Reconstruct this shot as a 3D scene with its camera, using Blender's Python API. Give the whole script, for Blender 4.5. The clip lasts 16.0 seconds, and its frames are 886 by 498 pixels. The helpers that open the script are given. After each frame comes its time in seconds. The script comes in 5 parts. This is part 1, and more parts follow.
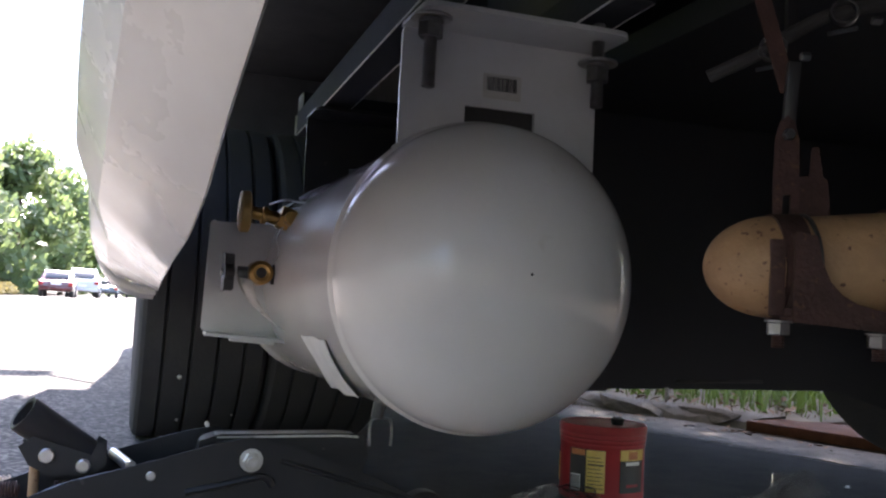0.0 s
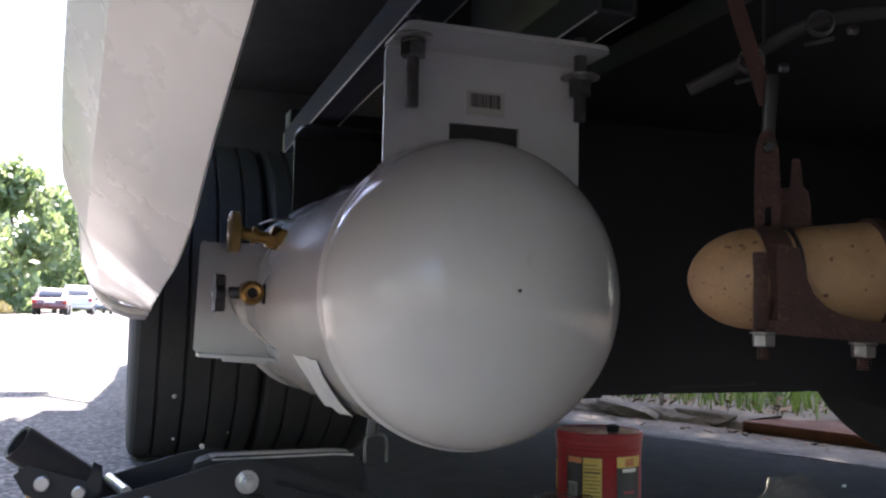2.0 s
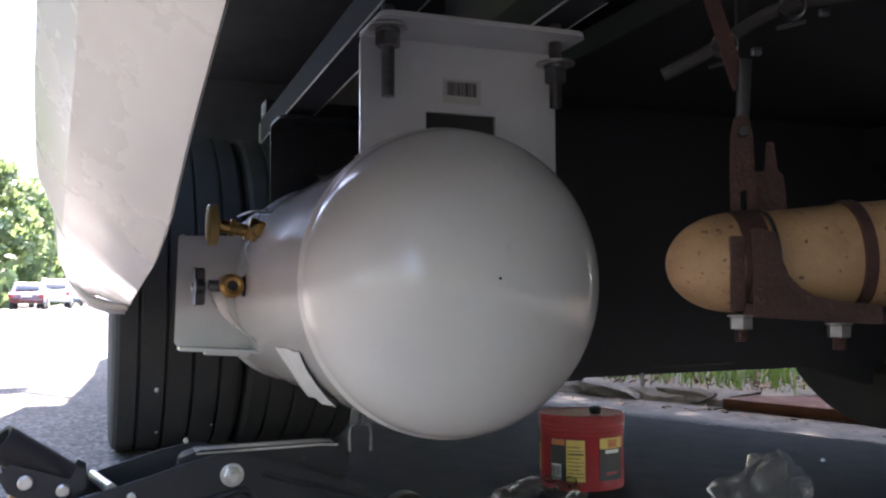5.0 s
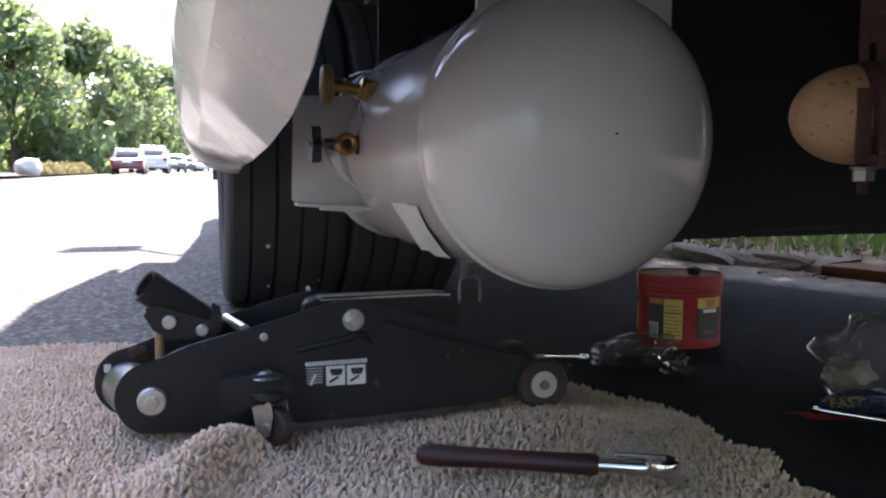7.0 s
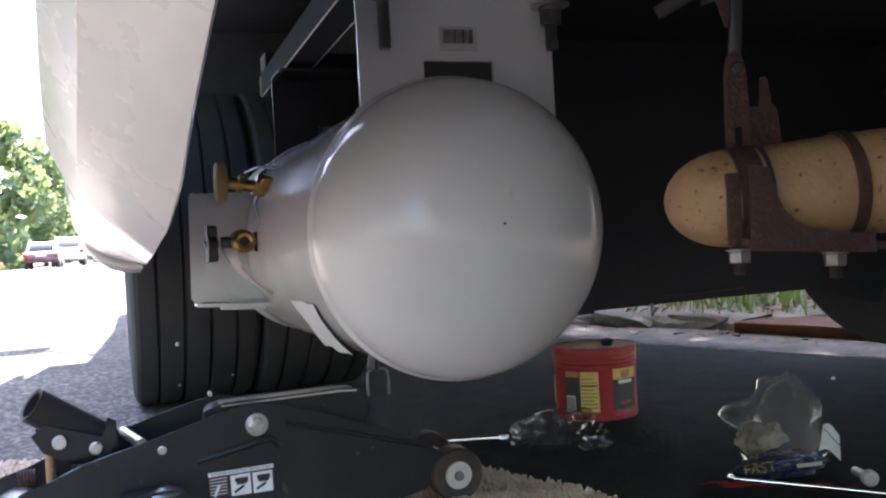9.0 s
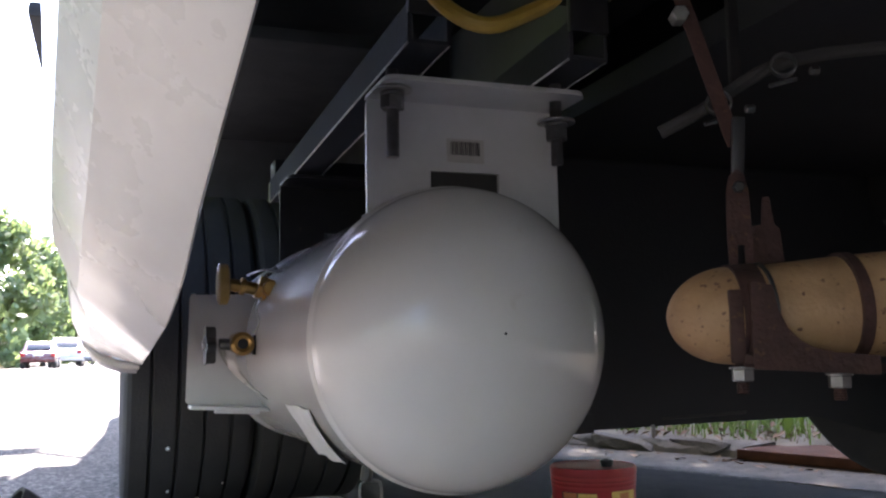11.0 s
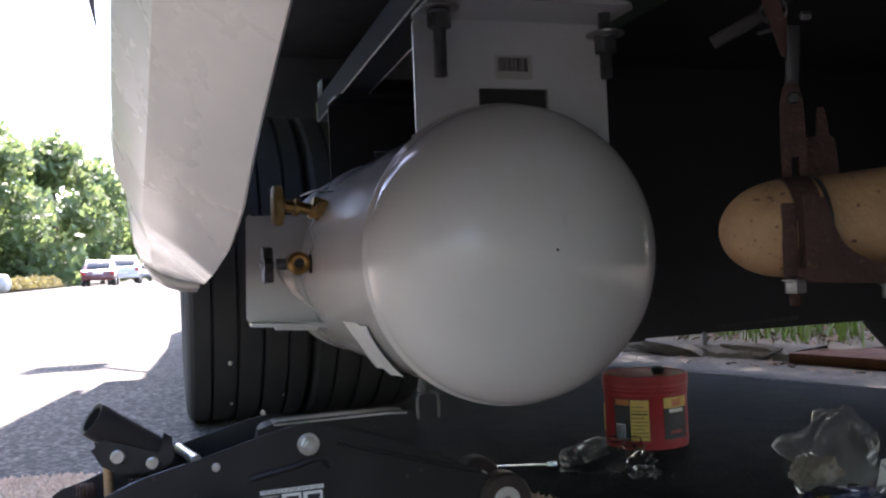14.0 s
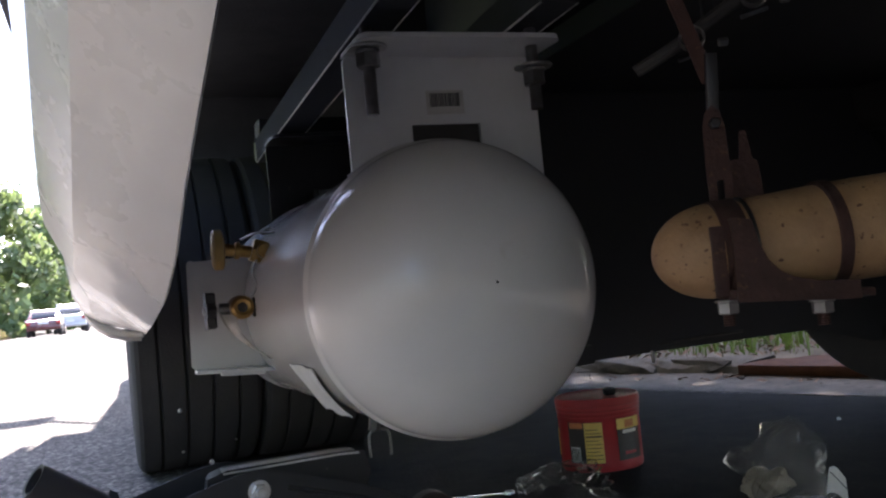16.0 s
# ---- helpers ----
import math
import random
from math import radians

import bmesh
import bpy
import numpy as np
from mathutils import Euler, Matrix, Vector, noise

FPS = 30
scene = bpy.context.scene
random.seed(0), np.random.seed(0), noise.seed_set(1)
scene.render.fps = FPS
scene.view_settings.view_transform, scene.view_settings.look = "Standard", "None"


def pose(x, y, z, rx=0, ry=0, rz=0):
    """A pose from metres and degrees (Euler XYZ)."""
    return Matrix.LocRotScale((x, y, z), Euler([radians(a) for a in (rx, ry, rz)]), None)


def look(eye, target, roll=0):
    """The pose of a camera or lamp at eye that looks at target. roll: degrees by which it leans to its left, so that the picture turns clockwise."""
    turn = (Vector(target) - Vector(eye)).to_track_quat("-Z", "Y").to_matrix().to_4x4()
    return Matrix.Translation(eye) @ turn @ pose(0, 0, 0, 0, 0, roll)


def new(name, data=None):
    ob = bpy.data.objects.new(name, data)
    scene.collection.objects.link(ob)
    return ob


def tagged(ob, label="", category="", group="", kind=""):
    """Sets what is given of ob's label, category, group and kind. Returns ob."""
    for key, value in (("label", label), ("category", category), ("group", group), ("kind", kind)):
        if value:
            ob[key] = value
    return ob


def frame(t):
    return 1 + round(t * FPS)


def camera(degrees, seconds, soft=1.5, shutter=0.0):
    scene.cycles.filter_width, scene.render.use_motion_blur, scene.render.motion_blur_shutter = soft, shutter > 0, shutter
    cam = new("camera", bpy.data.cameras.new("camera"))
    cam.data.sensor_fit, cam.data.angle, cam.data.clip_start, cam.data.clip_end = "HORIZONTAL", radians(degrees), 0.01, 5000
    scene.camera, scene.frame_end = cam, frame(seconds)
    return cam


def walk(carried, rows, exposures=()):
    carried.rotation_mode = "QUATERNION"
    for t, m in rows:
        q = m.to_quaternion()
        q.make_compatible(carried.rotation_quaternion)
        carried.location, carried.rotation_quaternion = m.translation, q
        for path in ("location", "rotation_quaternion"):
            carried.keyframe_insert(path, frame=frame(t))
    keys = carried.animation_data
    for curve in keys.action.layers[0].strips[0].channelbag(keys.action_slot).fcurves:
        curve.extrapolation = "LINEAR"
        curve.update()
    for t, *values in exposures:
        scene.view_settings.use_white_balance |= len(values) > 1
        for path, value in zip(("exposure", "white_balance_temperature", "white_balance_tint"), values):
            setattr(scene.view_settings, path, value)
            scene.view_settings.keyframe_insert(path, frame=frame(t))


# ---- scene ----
cam = camera(52.0, 16.0, soft=2.3)
PATH = [
    (0, (0.041, 0.042, 0.326), (0.695, 1.927, 0.461), 2.9),
    (0.5, (0.037, 0.042, 0.327), (0.693, 1.93, 0.389), 2.6),
    (1, (0.036, 0.043, 0.328), (0.692, 1.933, 0.338), 2.3),
    (1.5, (0.035, 0.042, 0.328), (0.687, 1.932, 0.375), 2.1),
    (2, (0.044, 0.035, 0.337), (0.71, 1.915, 0.486), 1.2),
    (2.5, (0.044, 0.034, 0.338), (0.741, 1.9, 0.521), 0.3),
    (3, (0.044, 0.031, 0.342), (0.75, 1.89, 0.55), -0.3),
    (5.5, (0.042, 0.033, 0.341), (0.748, 1.905, 0.369), 0.1),
    (6, (0.026, 0.024, 0.336), (0.652, 1.919, 0.205), 0.8),
    (6.5, (0.005, 0.015, 0.326), (0.535, 1.934, 0.141), 0.8),
    (7, (0.005, 0.01, 0.329), (0.533, 1.931, 0.154), 0.1),
    (7.5, (0.014, 0.014, 0.332), (0.591, 1.922, 0.159), -0.1),
    (8, (0.021, 0.017, 0.338), (0.647, 1.91, 0.18), -0.2),
    (8.5, (0.042, 0.015, 0.351), (0.739, 1.887, 0.258), -2.3),
    (9, (0.04, 0.013, 0.351), (0.726, 1.891, 0.329), -3.3),
    (9.5, (0.038, 0.006, 0.351), (0.679, 1.898, 0.45), -2.8),
    (10, (0.038, 0.011, 0.346), (0.705, 1.886, 0.54), -1.7),
    (12.5, (0.047, 0.017, 0.344), (0.734, 1.88, 0.585), -0.8),
    (13, (0.044, 0.013, 0.348), (0.695, 1.896, 0.522), -1.5),
    (13.5, (0.039, 0.009, 0.349), (0.658, 1.909, 0.449), -1.9),
    (14, (0.033, 0.005, 0.352), (0.62, 1.917, 0.388), -2.4),
    (14.5, (0.026, -0.009, 0.359), (0.53, 1.926, 0.331), -4.0),
    (15, (0.025, -0.011, 0.361), (0.503, 1.931, 0.319), -4.6),
    (15.5, (0.035, -0.006, 0.358), (0.607, 1.91, 0.384), -4.5),
    (16, (0.044, 0.0, 0.359), (0.735, 1.875, 0.45), -5.6),
]
walk(cam, [(t, look(eye, target, roll)) for t, eye, target, roll in PATH], [(0, 3.20, 6320, 22), (1, 3.45, 6320, 22), (2.5, 3.35, 6320, 22), (5.5, 3.70, 6320, 22), (6, 3.70, 6320, 22), (6.5, 3.45, 6320, 22), (7, 2.93, 6320, 22), (8, 3.02, 6320, 22), (9, 3.70, 6320, 22), (10, 3.50, 6320, 22), (12.5, 3.50, 6320, 22), (14, 3.11, 6320, 22), (15, 2.76, 6320, 22), (16, 2.91, 6320, 22)])

# ---------- light ----------
world = bpy.data.worlds.new("sky_world")
scene.world = world
world.use_nodes = True
wn = world.node_tree
sky = wn.nodes.new("ShaderNodeTexSky")
sky.sky_type, sky.sun_disc = "NISHITA", False
sky.sun_elevation, sky.sun_rotation = radians(52), radians(9)
sky.air_density, sky.dust_density = 1.0, 1.2
wn.links.new(sky.outputs[0], wn.nodes["Background"].inputs[0])
wn.nodes["Background"].inputs[1].default_value = 0.13
SUN_DIR = Vector((math.sin(radians(9)) * math.cos(radians(52)), math.cos(radians(9)) * math.cos(radians(52)), math.sin(radians(52))))
sun = new("sun", bpy.data.lights.new("sun", "SUN"))
sun.data.energy, sun.data.angle, sun.data.color = 5.0, radians(0.53), (1.0, 0.93, 0.82)
sun.matrix_world = look(SUN_DIR * 30, (0, 0, 0))

# ---------- materials ----------


def shade(name, a, b=None, rough=0.6, metal=0.0, scale=20.0, fine=250.0, bump=0.15, spread=0.5, vary=0.0, coat=0.0, detail=6.0, spots=None, spot_scale=60.0, spot_cut=0.7, rough_vary=0.15, spec=0.5):
    """Two colours mixed by soft noise, fine relief, optional specks and a shift for each object."""
    m = bpy.data.materials.new(name)
    m.use_nodes = True
    nt = m.node_tree
    nd, ln = nt.nodes, nt.links
    p = nd["Principled BSDF"]
    co = nd.new("ShaderNodeTexCoord")
    n1 = nd.new("ShaderNodeTexNoise")
    n1.inputs["Scale"].default_value, n1.inputs["Detail"].default_value, n1.inputs["Roughness"].default_value = scale, detail, 0.62
    ln.new(co.outputs["Object"], n1.inputs["Vector"])
    n2 = nd.new("ShaderNodeTexNoise")
    n2.inputs["Scale"].default_value, n2.inputs["Detail"].default_value = fine, 3.0
    ln.new(co.outputs["Object"], n2.inputs["Vector"])
    ramp = nd.new("ShaderNodeMapRange")
    ramp.inputs[1].default_value, ramp.inputs[2].default_value = 0.5 - spread * 0.4, 0.5 + spread * 0.4
    ln.new(n1.outputs[0], ramp.inputs[0])
    mix = nd.new("ShaderNodeMix")
    mix.data_type = "RGBA"
    ln.new(ramp.outputs[0], mix.inputs[0])
    mix.inputs[6].default_value, mix.inputs[7].default_value = (*a, 1), (*(b or tuple(c * 0.8 for c in a)), 1)
    col = mix.outputs[2]
    if spots:
        n3 = nd.new("ShaderNodeTexNoise")
        n3.inputs["Scale"].default_value, n3.inputs["Detail"].default_value = spot_scale, 2.0
        ln.new(co.outputs["Object"], n3.inputs["Vector"])
        cut = nd.new("ShaderNodeMapRange")
        cut.inputs[1].default_value, cut.inputs[2].default_value = spot_cut, spot_cut + 0.05
        ln.new(n3.outputs[0], cut.inputs[0])
        mx = nd.new("ShaderNodeMix")
        mx.data_type = "RGBA"
        ln.new(cut.outputs[0], mx.inputs[0])
        ln.new(col, mx.inputs[6])
        mx.inputs[7].default_value = (*spots, 1)
        col = mx.outputs[2]
    if vary:
        info = nd.new("ShaderNodeObjectInfo")
        geo = nd.new("ShaderNodeNewGeometry")
        add = nd.new("ShaderNodeMath")
        ln.new(info.outputs["Random"], add.inputs[0])
        ln.new(geo.outputs["Random Per Island"], add.inputs[1])
        vr = nd.new("ShaderNodeMapRange")
        vr.inputs[2].default_value, vr.inputs[3].default_value, vr.inputs[4].default_value = 2.0, 1 - vary, 1 + vary
        ln.new(add.outputs[0], vr.inputs[0])
        hsv = nd.new("ShaderNodeHueSaturation")
        ln.new(vr.outputs[0], hsv.inputs["Value"])
        ln.new(col, hsv.inputs["Color"])
        col = hsv.outputs[0]
    ln.new(col, p.inputs["Base Color"])
    rr = nd.new("ShaderNodeMapRange")
    rr.inputs[3].default_value, rr.inputs[4].default_value = max(0.02, rough - rough_vary), min(1, rough + rough_vary)
    ln.new(n1.outputs[0], rr.inputs[0])
    ln.new(rr.outputs[0], p.inputs["Roughness"])
    p.inputs["Metallic"].default_value = metal
    p.inputs["Specular IOR Level"].default_value = spec
    p.inputs["Coat Weight"].default_value = coat
    p.inputs["Coat Roughness"].default_value = 0.08
    bp = nd.new("ShaderNodeBump")
    bp.inputs["Strength"].default_value, bp.inputs["Distance"].default_value = bump, 0.002
    ln.new(n2.outputs[0], bp.inputs["Height"])
    ln.new(bp.outputs[0], p.inputs["Normal"])
    return m


def leaf_shade(name, a, b, through_colour):
    m = shade(name, a, b, rough=0.55, scale=3.0, fine=40, bump=0.1, vary=0.35)
    nd, ln = m.node_tree.nodes, m.node_tree.links
    tr = nd.new("ShaderNodeBsdfTranslucent")
    tr.inputs[0].default_value = (*through_colour, 1)
    mixs = nd.new("ShaderNodeMixShader")
    mixs.inputs[0].default_value = 0.45
    ln.new(nd["Principled BSDF"].outputs[0], mixs.inputs[1])
    ln.new(tr.outputs[0], mixs.inputs[2])
    ln.new(mixs.outputs[0], nd["Material Output"].inputs[0])
    return m


def clear_film(name, tint):
    m = bpy.data.materials.new(name)
    m.use_nodes = True
    nd, ln = m.node_tree.nodes, m.node_tree.links
    gl = nd.new("ShaderNodeBsdfGlossy")
    gl.inputs["Roughness"].default_value = 0.24
    tr = nd.new("ShaderNodeBsdfTransparent")
    tr.inputs[0].default_value = (*tint, 1)
    di = nd.new("ShaderNodeBsdfTranslucent")
    di.inputs[0].default_value = (0.6, 0.6, 0.58, 1)
    fr = nd.new("ShaderNodeFresnel")
    fr.inputs[0].default_value = 1.12
    a = nd.new("ShaderNodeMixShader")
    a.inputs[0].default_value = 0.11
    ln.new(tr.outputs[0], a.inputs[1])
    ln.new(di.outputs[0], a.inputs[2])
    b = nd.new("ShaderNodeMixShader")
    ln.new(fr.outputs[0], b.inputs[0])
    ln.new(a.outputs[0], b.inputs[1])
    ln.new(gl.outputs[0], b.inputs[2])
    ln.new(b.outputs[0], nd["Material Output"].inputs[0])
    return m


TANK_WHITE = shade("tank_white_enamel", (0.62, 0.60, 0.575), (0.58, 0.56, 0.535), rough=0.12, scale=9, fine=420, bump=0.05, rough_vary=0.05, spots=(0.55, 0.52, 0.48), spot_scale=25, spot_cut=0.74, spec=0.36)
PLATE_WHITE = shade("bracket_white_paint", (0.58, 0.58, 0.585), (0.51, 0.51, 0.51), rough=0.36, scale=14, fine=320, bump=0.08)
BODY_WHITE = shade("fibreglass_white", (0.60, 0.575, 0.54), (0.52, 0.49, 0.455), rough=0.28, scale=6, fine=200, bump=0.06, coat=0.25, spots=(0.50, 0.44, 0.37), spot_scale=60, spot_cut=0.78)
UNDER_BLACK = shade("underbody_black", (0.055, 0.060, 0.070), (0.038, 0.042, 0.050), rough=0.75, scale=8, fine=120, bump=0.5)
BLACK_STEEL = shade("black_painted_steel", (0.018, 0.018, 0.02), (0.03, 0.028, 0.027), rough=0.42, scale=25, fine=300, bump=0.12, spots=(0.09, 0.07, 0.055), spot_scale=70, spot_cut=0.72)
JACK_BLACK = shade("jack_black_enamel", (0.013, 0.0135, 0.016), (0.020, 0.020, 0.021), spec=0.28, rough=0.38, scale=18, fine=260, bump=0.08, spots=(0.06, 0.055, 0.05), spot_scale=55, spot_cut=0.70)
RUBBER = shade("tyre_rubber", (0.028, 0.028, 0.029), (0.05, 0.047, 0.043), rough=0.85, scale=10, fine=180, bump=0.5)
FLAP = shade("flap_rubber", (0.026, 0.029, 0.035), (0.036, 0.037, 0.040), rough=0.85, scale=7, fine=150, bump=0.4)
STEEL = shade("zinc_plated_steel", (0.55, 0.55, 0.56), (0.38, 0.36, 0.33), rough=0.35, metal=0.95, scale=60, fine=400, bump=0.12)
DARK_STEEL = shade("oiled_dark_steel", (0.26, 0.26, 0.265), (0.15, 0.145, 0.14), rough=0.4, metal=0.9, scale=60, fine=400, bump=0.2)
CHROME = shade("polished_chrome", (0.75, 0.75, 0.76), (0.65, 0.65, 0.66), rough=0.14, metal=1.0, scale=30, fine=300, bump=0.02, rough_vary=0.06)
BRASS = shade("brass", (0.50, 0.32, 0.11), (0.34, 0.21, 0.08), rough=0.35, metal=0.9, scale=70, fine=350, bump=0.1)
YELLOW_KNOB = shade("yellow_knob", (0.42, 0.28, 0.09), (0.34, 0.22, 0.07), rough=0.5, scale=50, fine=300, bump=0.1)
RUST = shade("red_oxide_bracket", (0.055, 0.021, 0.015), (0.032, 0.014, 0.011), rough=0.8, scale=45, fine=260, bump=0.6, spots=(0.075, 0.036, 0.018), spot_scale=120, spot_cut=0.66)
TAN = shade("tan_heat_coat", (0.42, 0.25, 0.125), (0.22, 0.12, 0.058), rough=0.62, scale=16, fine=300, bump=0.4, detail=9.0, spots=(0.12, 0.055, 0.03), spot_scale=170, spot_cut=0.655)
RED_PLASTIC = shade("red_plastic", (0.36, 0.018, 0.022), (0.28, 0.014, 0.018), rough=0.5, scale=15, fine=260, bump=0.05)
RED_DULL = shade("dull_red_film", (0.32, 0.02, 0.025), (0.22, 0.015, 0.02), rough=0.45, scale=30, fine=200, bump=0.2)
LABEL_YELLOW = shade("label_yellow", (0.70, 0.50, 0.12), (0.62, 0.43, 0.10), rough=0.45, scale=60, bump=0.02)
LABEL_DULL = shade("dull_yellow_print", (0.32, 0.25, 0.06), (0.24, 0.18, 0.04), rough=0.4, scale=60, bump=0.02)
LABEL_BLACK = shade("label_black", (0.015, 0.014, 0.014), (0.025, 0.022, 0.02), rough=0.4, scale=60, bump=0.02)
LABEL_WHITE = shade("label_white", (0.75, 0.74, 0.72), (0.66, 0.65, 0.63), rough=0.5, scale=60, bump=0.02)
LABEL_ORANGE = shade("label_orange", (0.55, 0.22, 0.05), (0.42, 0.12, 0.04), rough=0.45, scale=80, bump=0.02)
LABEL_GREY = shade("label_silver_film", (0.50, 0.48, 0.45), (0.40, 0.385, 0.36), rough=0.3, scale=60, bump=0.05)
INK = shade("ink_black", (0.02, 0.02, 0.022), rough=0.6, bump=0.02)
BLUE_PACK = shade("blue_packaging", (0.02, 0.03, 0.09), (0.012, 0.018, 0.05), rough=0.3, scale=40, bump=0.15)
PAPER = shade("crumpled_paper", (0.34, 0.29, 0.23), (0.24, 0.20, 0.155), rough=0.8, scale=35, bump=0.3)
HANDLE = shade("dark_red_grip", (0.055, 0.012, 0.011), (0.022, 0.008, 0.008), rough=0.5, scale=22, fine=220, bump=0.25)
WHEEL_RED = shade("dark_brown_nylon_wheel", (0.045, 0.026, 0.022), (0.022, 0.017, 0.016), rough=0.55, scale=40, fine=260, bump=0.3)
CARPET = shade("carpet_backing", (0.42, 0.36, 0.29), (0.34, 0.29, 0.23), rough=0.95, scale=12, fine=160, bump=0.8)
PILE = shade("carpet_pile", (0.82, 0.63, 0.48), (0.62, 0.45, 0.32), rough=0.95, scale=9, fine=300, bump=0.3, vary=0.25)
HOSE = shade("yellow_hose", (0.45, 0.30, 0.05), (0.34, 0.22, 0.04), rough=0.5, scale=30, bump=0.1)
KERB = shade("weathered_concrete", (0.10, 0.086, 0.068), (0.045, 0.040, 0.032), spec=0.15, rough=0.9, scale=11, fine=140, bump=0.9, vary=0.2, spots=(0.030, 0.027, 0.022), spot_scale=38, spot_cut=0.62)
PLANK = shade("rusty_brown_board", (0.060, 0.023, 0.010), (0.030, 0.012, 0.006), spec=0.1, rough=0.9, scale=16, fine=150, bump=0.5)
SOIL = shade("dry_verge", (0.085, 0.062, 0.035), (0.045, 0.036, 0.02), rough=0.95, scale=5, fine=60, bump=0.9)
GRASS = leaf_shade("grass_blade", (0.032, 0.072, 0.012), (0.085, 0.085, 0.025), (0.10, 0.16, 0.02))
LEAF = leaf_shade("tree_leaf", (0.075, 0.12, 0.045), (0.11, 0.15, 0.055), (0.23, 0.31, 0.11))
PLUM = leaf_shade("plum_leaf", (0.075, 0.05, 0.05), (0.10, 0.08, 0.065), (0.22, 0.13, 0.12))
BUSH = leaf_shade("bush_leaf", (0.16, 0.15, 0.05), (0.22, 0.18, 0.07), (0.26, 0.22, 0.07))
BARK = shade("bark", (0.10, 0.075, 0.05), (0.06, 0.045, 0.032), rough=0.95, scale=4, fine=25, bump=1.0)
STONE = shade("pale_boulder", (0.55, 0.52, 0.48), (0.42, 0.4, 0.37), rough=0.9, scale=2, fine=20, bump=0.8)
CAR_RED = shade("dark_red_car_paint", (0.10, 0.012, 0.016), (0.09, 0.011, 0.014), rough=0.25, scale=3, bump=0.01, coat=0.8)
CAR_SILVER = shade("silver_car_paint", (0.5, 0.5, 0.5), (0.46, 0.46, 0.46), rough=0.3, scale=3, bump=0.01, coat=0.8)
CAR_DARK = shade("dark_car_paint", (0.03, 0.035, 0.045), (0.028, 0.032, 0.04), rough=0.25, scale=3, bump=0.01, coat=0.8)
CAR_GLASS = shade("car_glass", (0.02, 0.025, 0.03), (0.018, 0.022, 0.026), rough=0.06, scale=3, bump=0.0, rough_vary=0.02)
TAIL_RED = shade("tail_lamp_red", (0.4, 0.02, 0.02), rough=0.2, bump=0.0)
CREAM = shade("sunlit_cream_paint", (0.75, 0.66, 0.38), (0.66, 0.57, 0.32), rough=0.7, scale=6, bump=0.1)
LITTER = shade("dry_leaf_litter", (0.13, 0.075, 0.035), (0.06, 0.033, 0.018), rough=0.8, scale=30, bump=0.2, vary=0.4)
# near-black ground colour that paints the shade under the van
SHADE_GROUND = shade("shade_black_ground", (0.026, 0.026, 0.028), (0.044, 0.042, 0.041), rough=0.97, rough_vary=0.03, scale=14, fine=120, bump=1.0, spots=(0.055, 0.052, 0.048), spot_scale=110, spot_cut=0.66, spec=0.03)
FILM = clear_film("clear_plastic_film", (0.93, 0.94, 0.95))


def asphalt():
    m = bpy.data.materials.new("asphalt_chip_seal")
    m.use_nodes = True
    nd, ln = m.node_tree.nodes, m.node_tree.links
    p = nd["Principled BSDF"]
    co = nd.new("ShaderNodeTexCoord")
    vo = nd.new("ShaderNodeTexVoronoi")
    vo.inputs["Scale"].default_value = 85
    ln.new(co.outputs["Object"], vo.inputs["Vector"])
    big = nd.new("ShaderNodeTexNoise")
    big.inputs["Scale"].default_value, big.inputs["Detail"].default_value = 1.3, 6
    ln.new(co.outputs["Object"], big.inputs["Vector"])
    bw = nd.new("ShaderNodeRGBToBW")
    ln.new(vo.outputs["Color"], bw.inputs[0])
    stone = nd.new("ShaderNodeValToRGB")
    e = stone.color_ramp.elements
    e[0].position, e[0].color = 0.25, (0.036, 0.034, 0.033, 1)
    e[1].position, e[1].color = 0.85, (0.20, 0.185, 0.165, 1)
    ln.new(bw.outputs[0], stone.inputs[0])
    gap = nd.new("ShaderNodeMapRange")
    gap.inputs[1].default_value, gap.inputs[2].default_value = 0.35, 0.75
    gap.inputs[3].default_value, gap.inputs[4].default_value = 0.0, 0.75
    ln.new(vo.outputs["Distance"], gap.inputs[0])
    mx = nd.new("ShaderNodeMix")
    mx.data_type = "RGBA"
    ln.new(gap.outputs[0], mx.inputs[0])
    ln.new(stone.outputs[0], mx.inputs[6])
    mx.inputs[7].default_value = (0.012, 0.012, 0.012, 1)
    tone = nd.new("ShaderNodeMapRange")
    tone.inputs[1].default_value, tone.inputs[2].default_value, tone.inputs[3].default_value, tone.inputs[4].default_value = 0.3, 0.7, 0.75, 1.2
    ln.new(big.outputs[0], tone.inputs[0])
    hs = nd.new("ShaderNodeHueSaturation")
    ln.new(tone.outputs[0], hs.inputs["Value"])
    ln.new(mx.outputs[2], hs.inputs["Color"])
    ln.new(hs.outputs[0], p.inputs["Base Color"])
    p.inputs["Roughness"].default_value = 0.85
    p.inputs["Specular IOR Level"].default_value = 0.3
    bp = nd.new("ShaderNodeBump")
    bp.inputs["Strength"].default_value, bp.inputs["Distance"].default_value = 0.9, 0.004
    bp.invert = True
    ln.new(vo.outputs["Distance"], bp.inputs["Height"])
    ln.new(bp.outputs[0], p.inputs["Normal"])
    return m


ASPHALT = asphalt()

# ---------- mesh helpers ----------
ORIGIN = {}


def thing(name, at, label, category, group="", kind=""):
    ob = new(name)
    ob.empty_display_size = 0.05
    ob.location = at
    ORIGIN[ob.name] = Vector(at)
    return tagged(ob, label, category, group, kind)


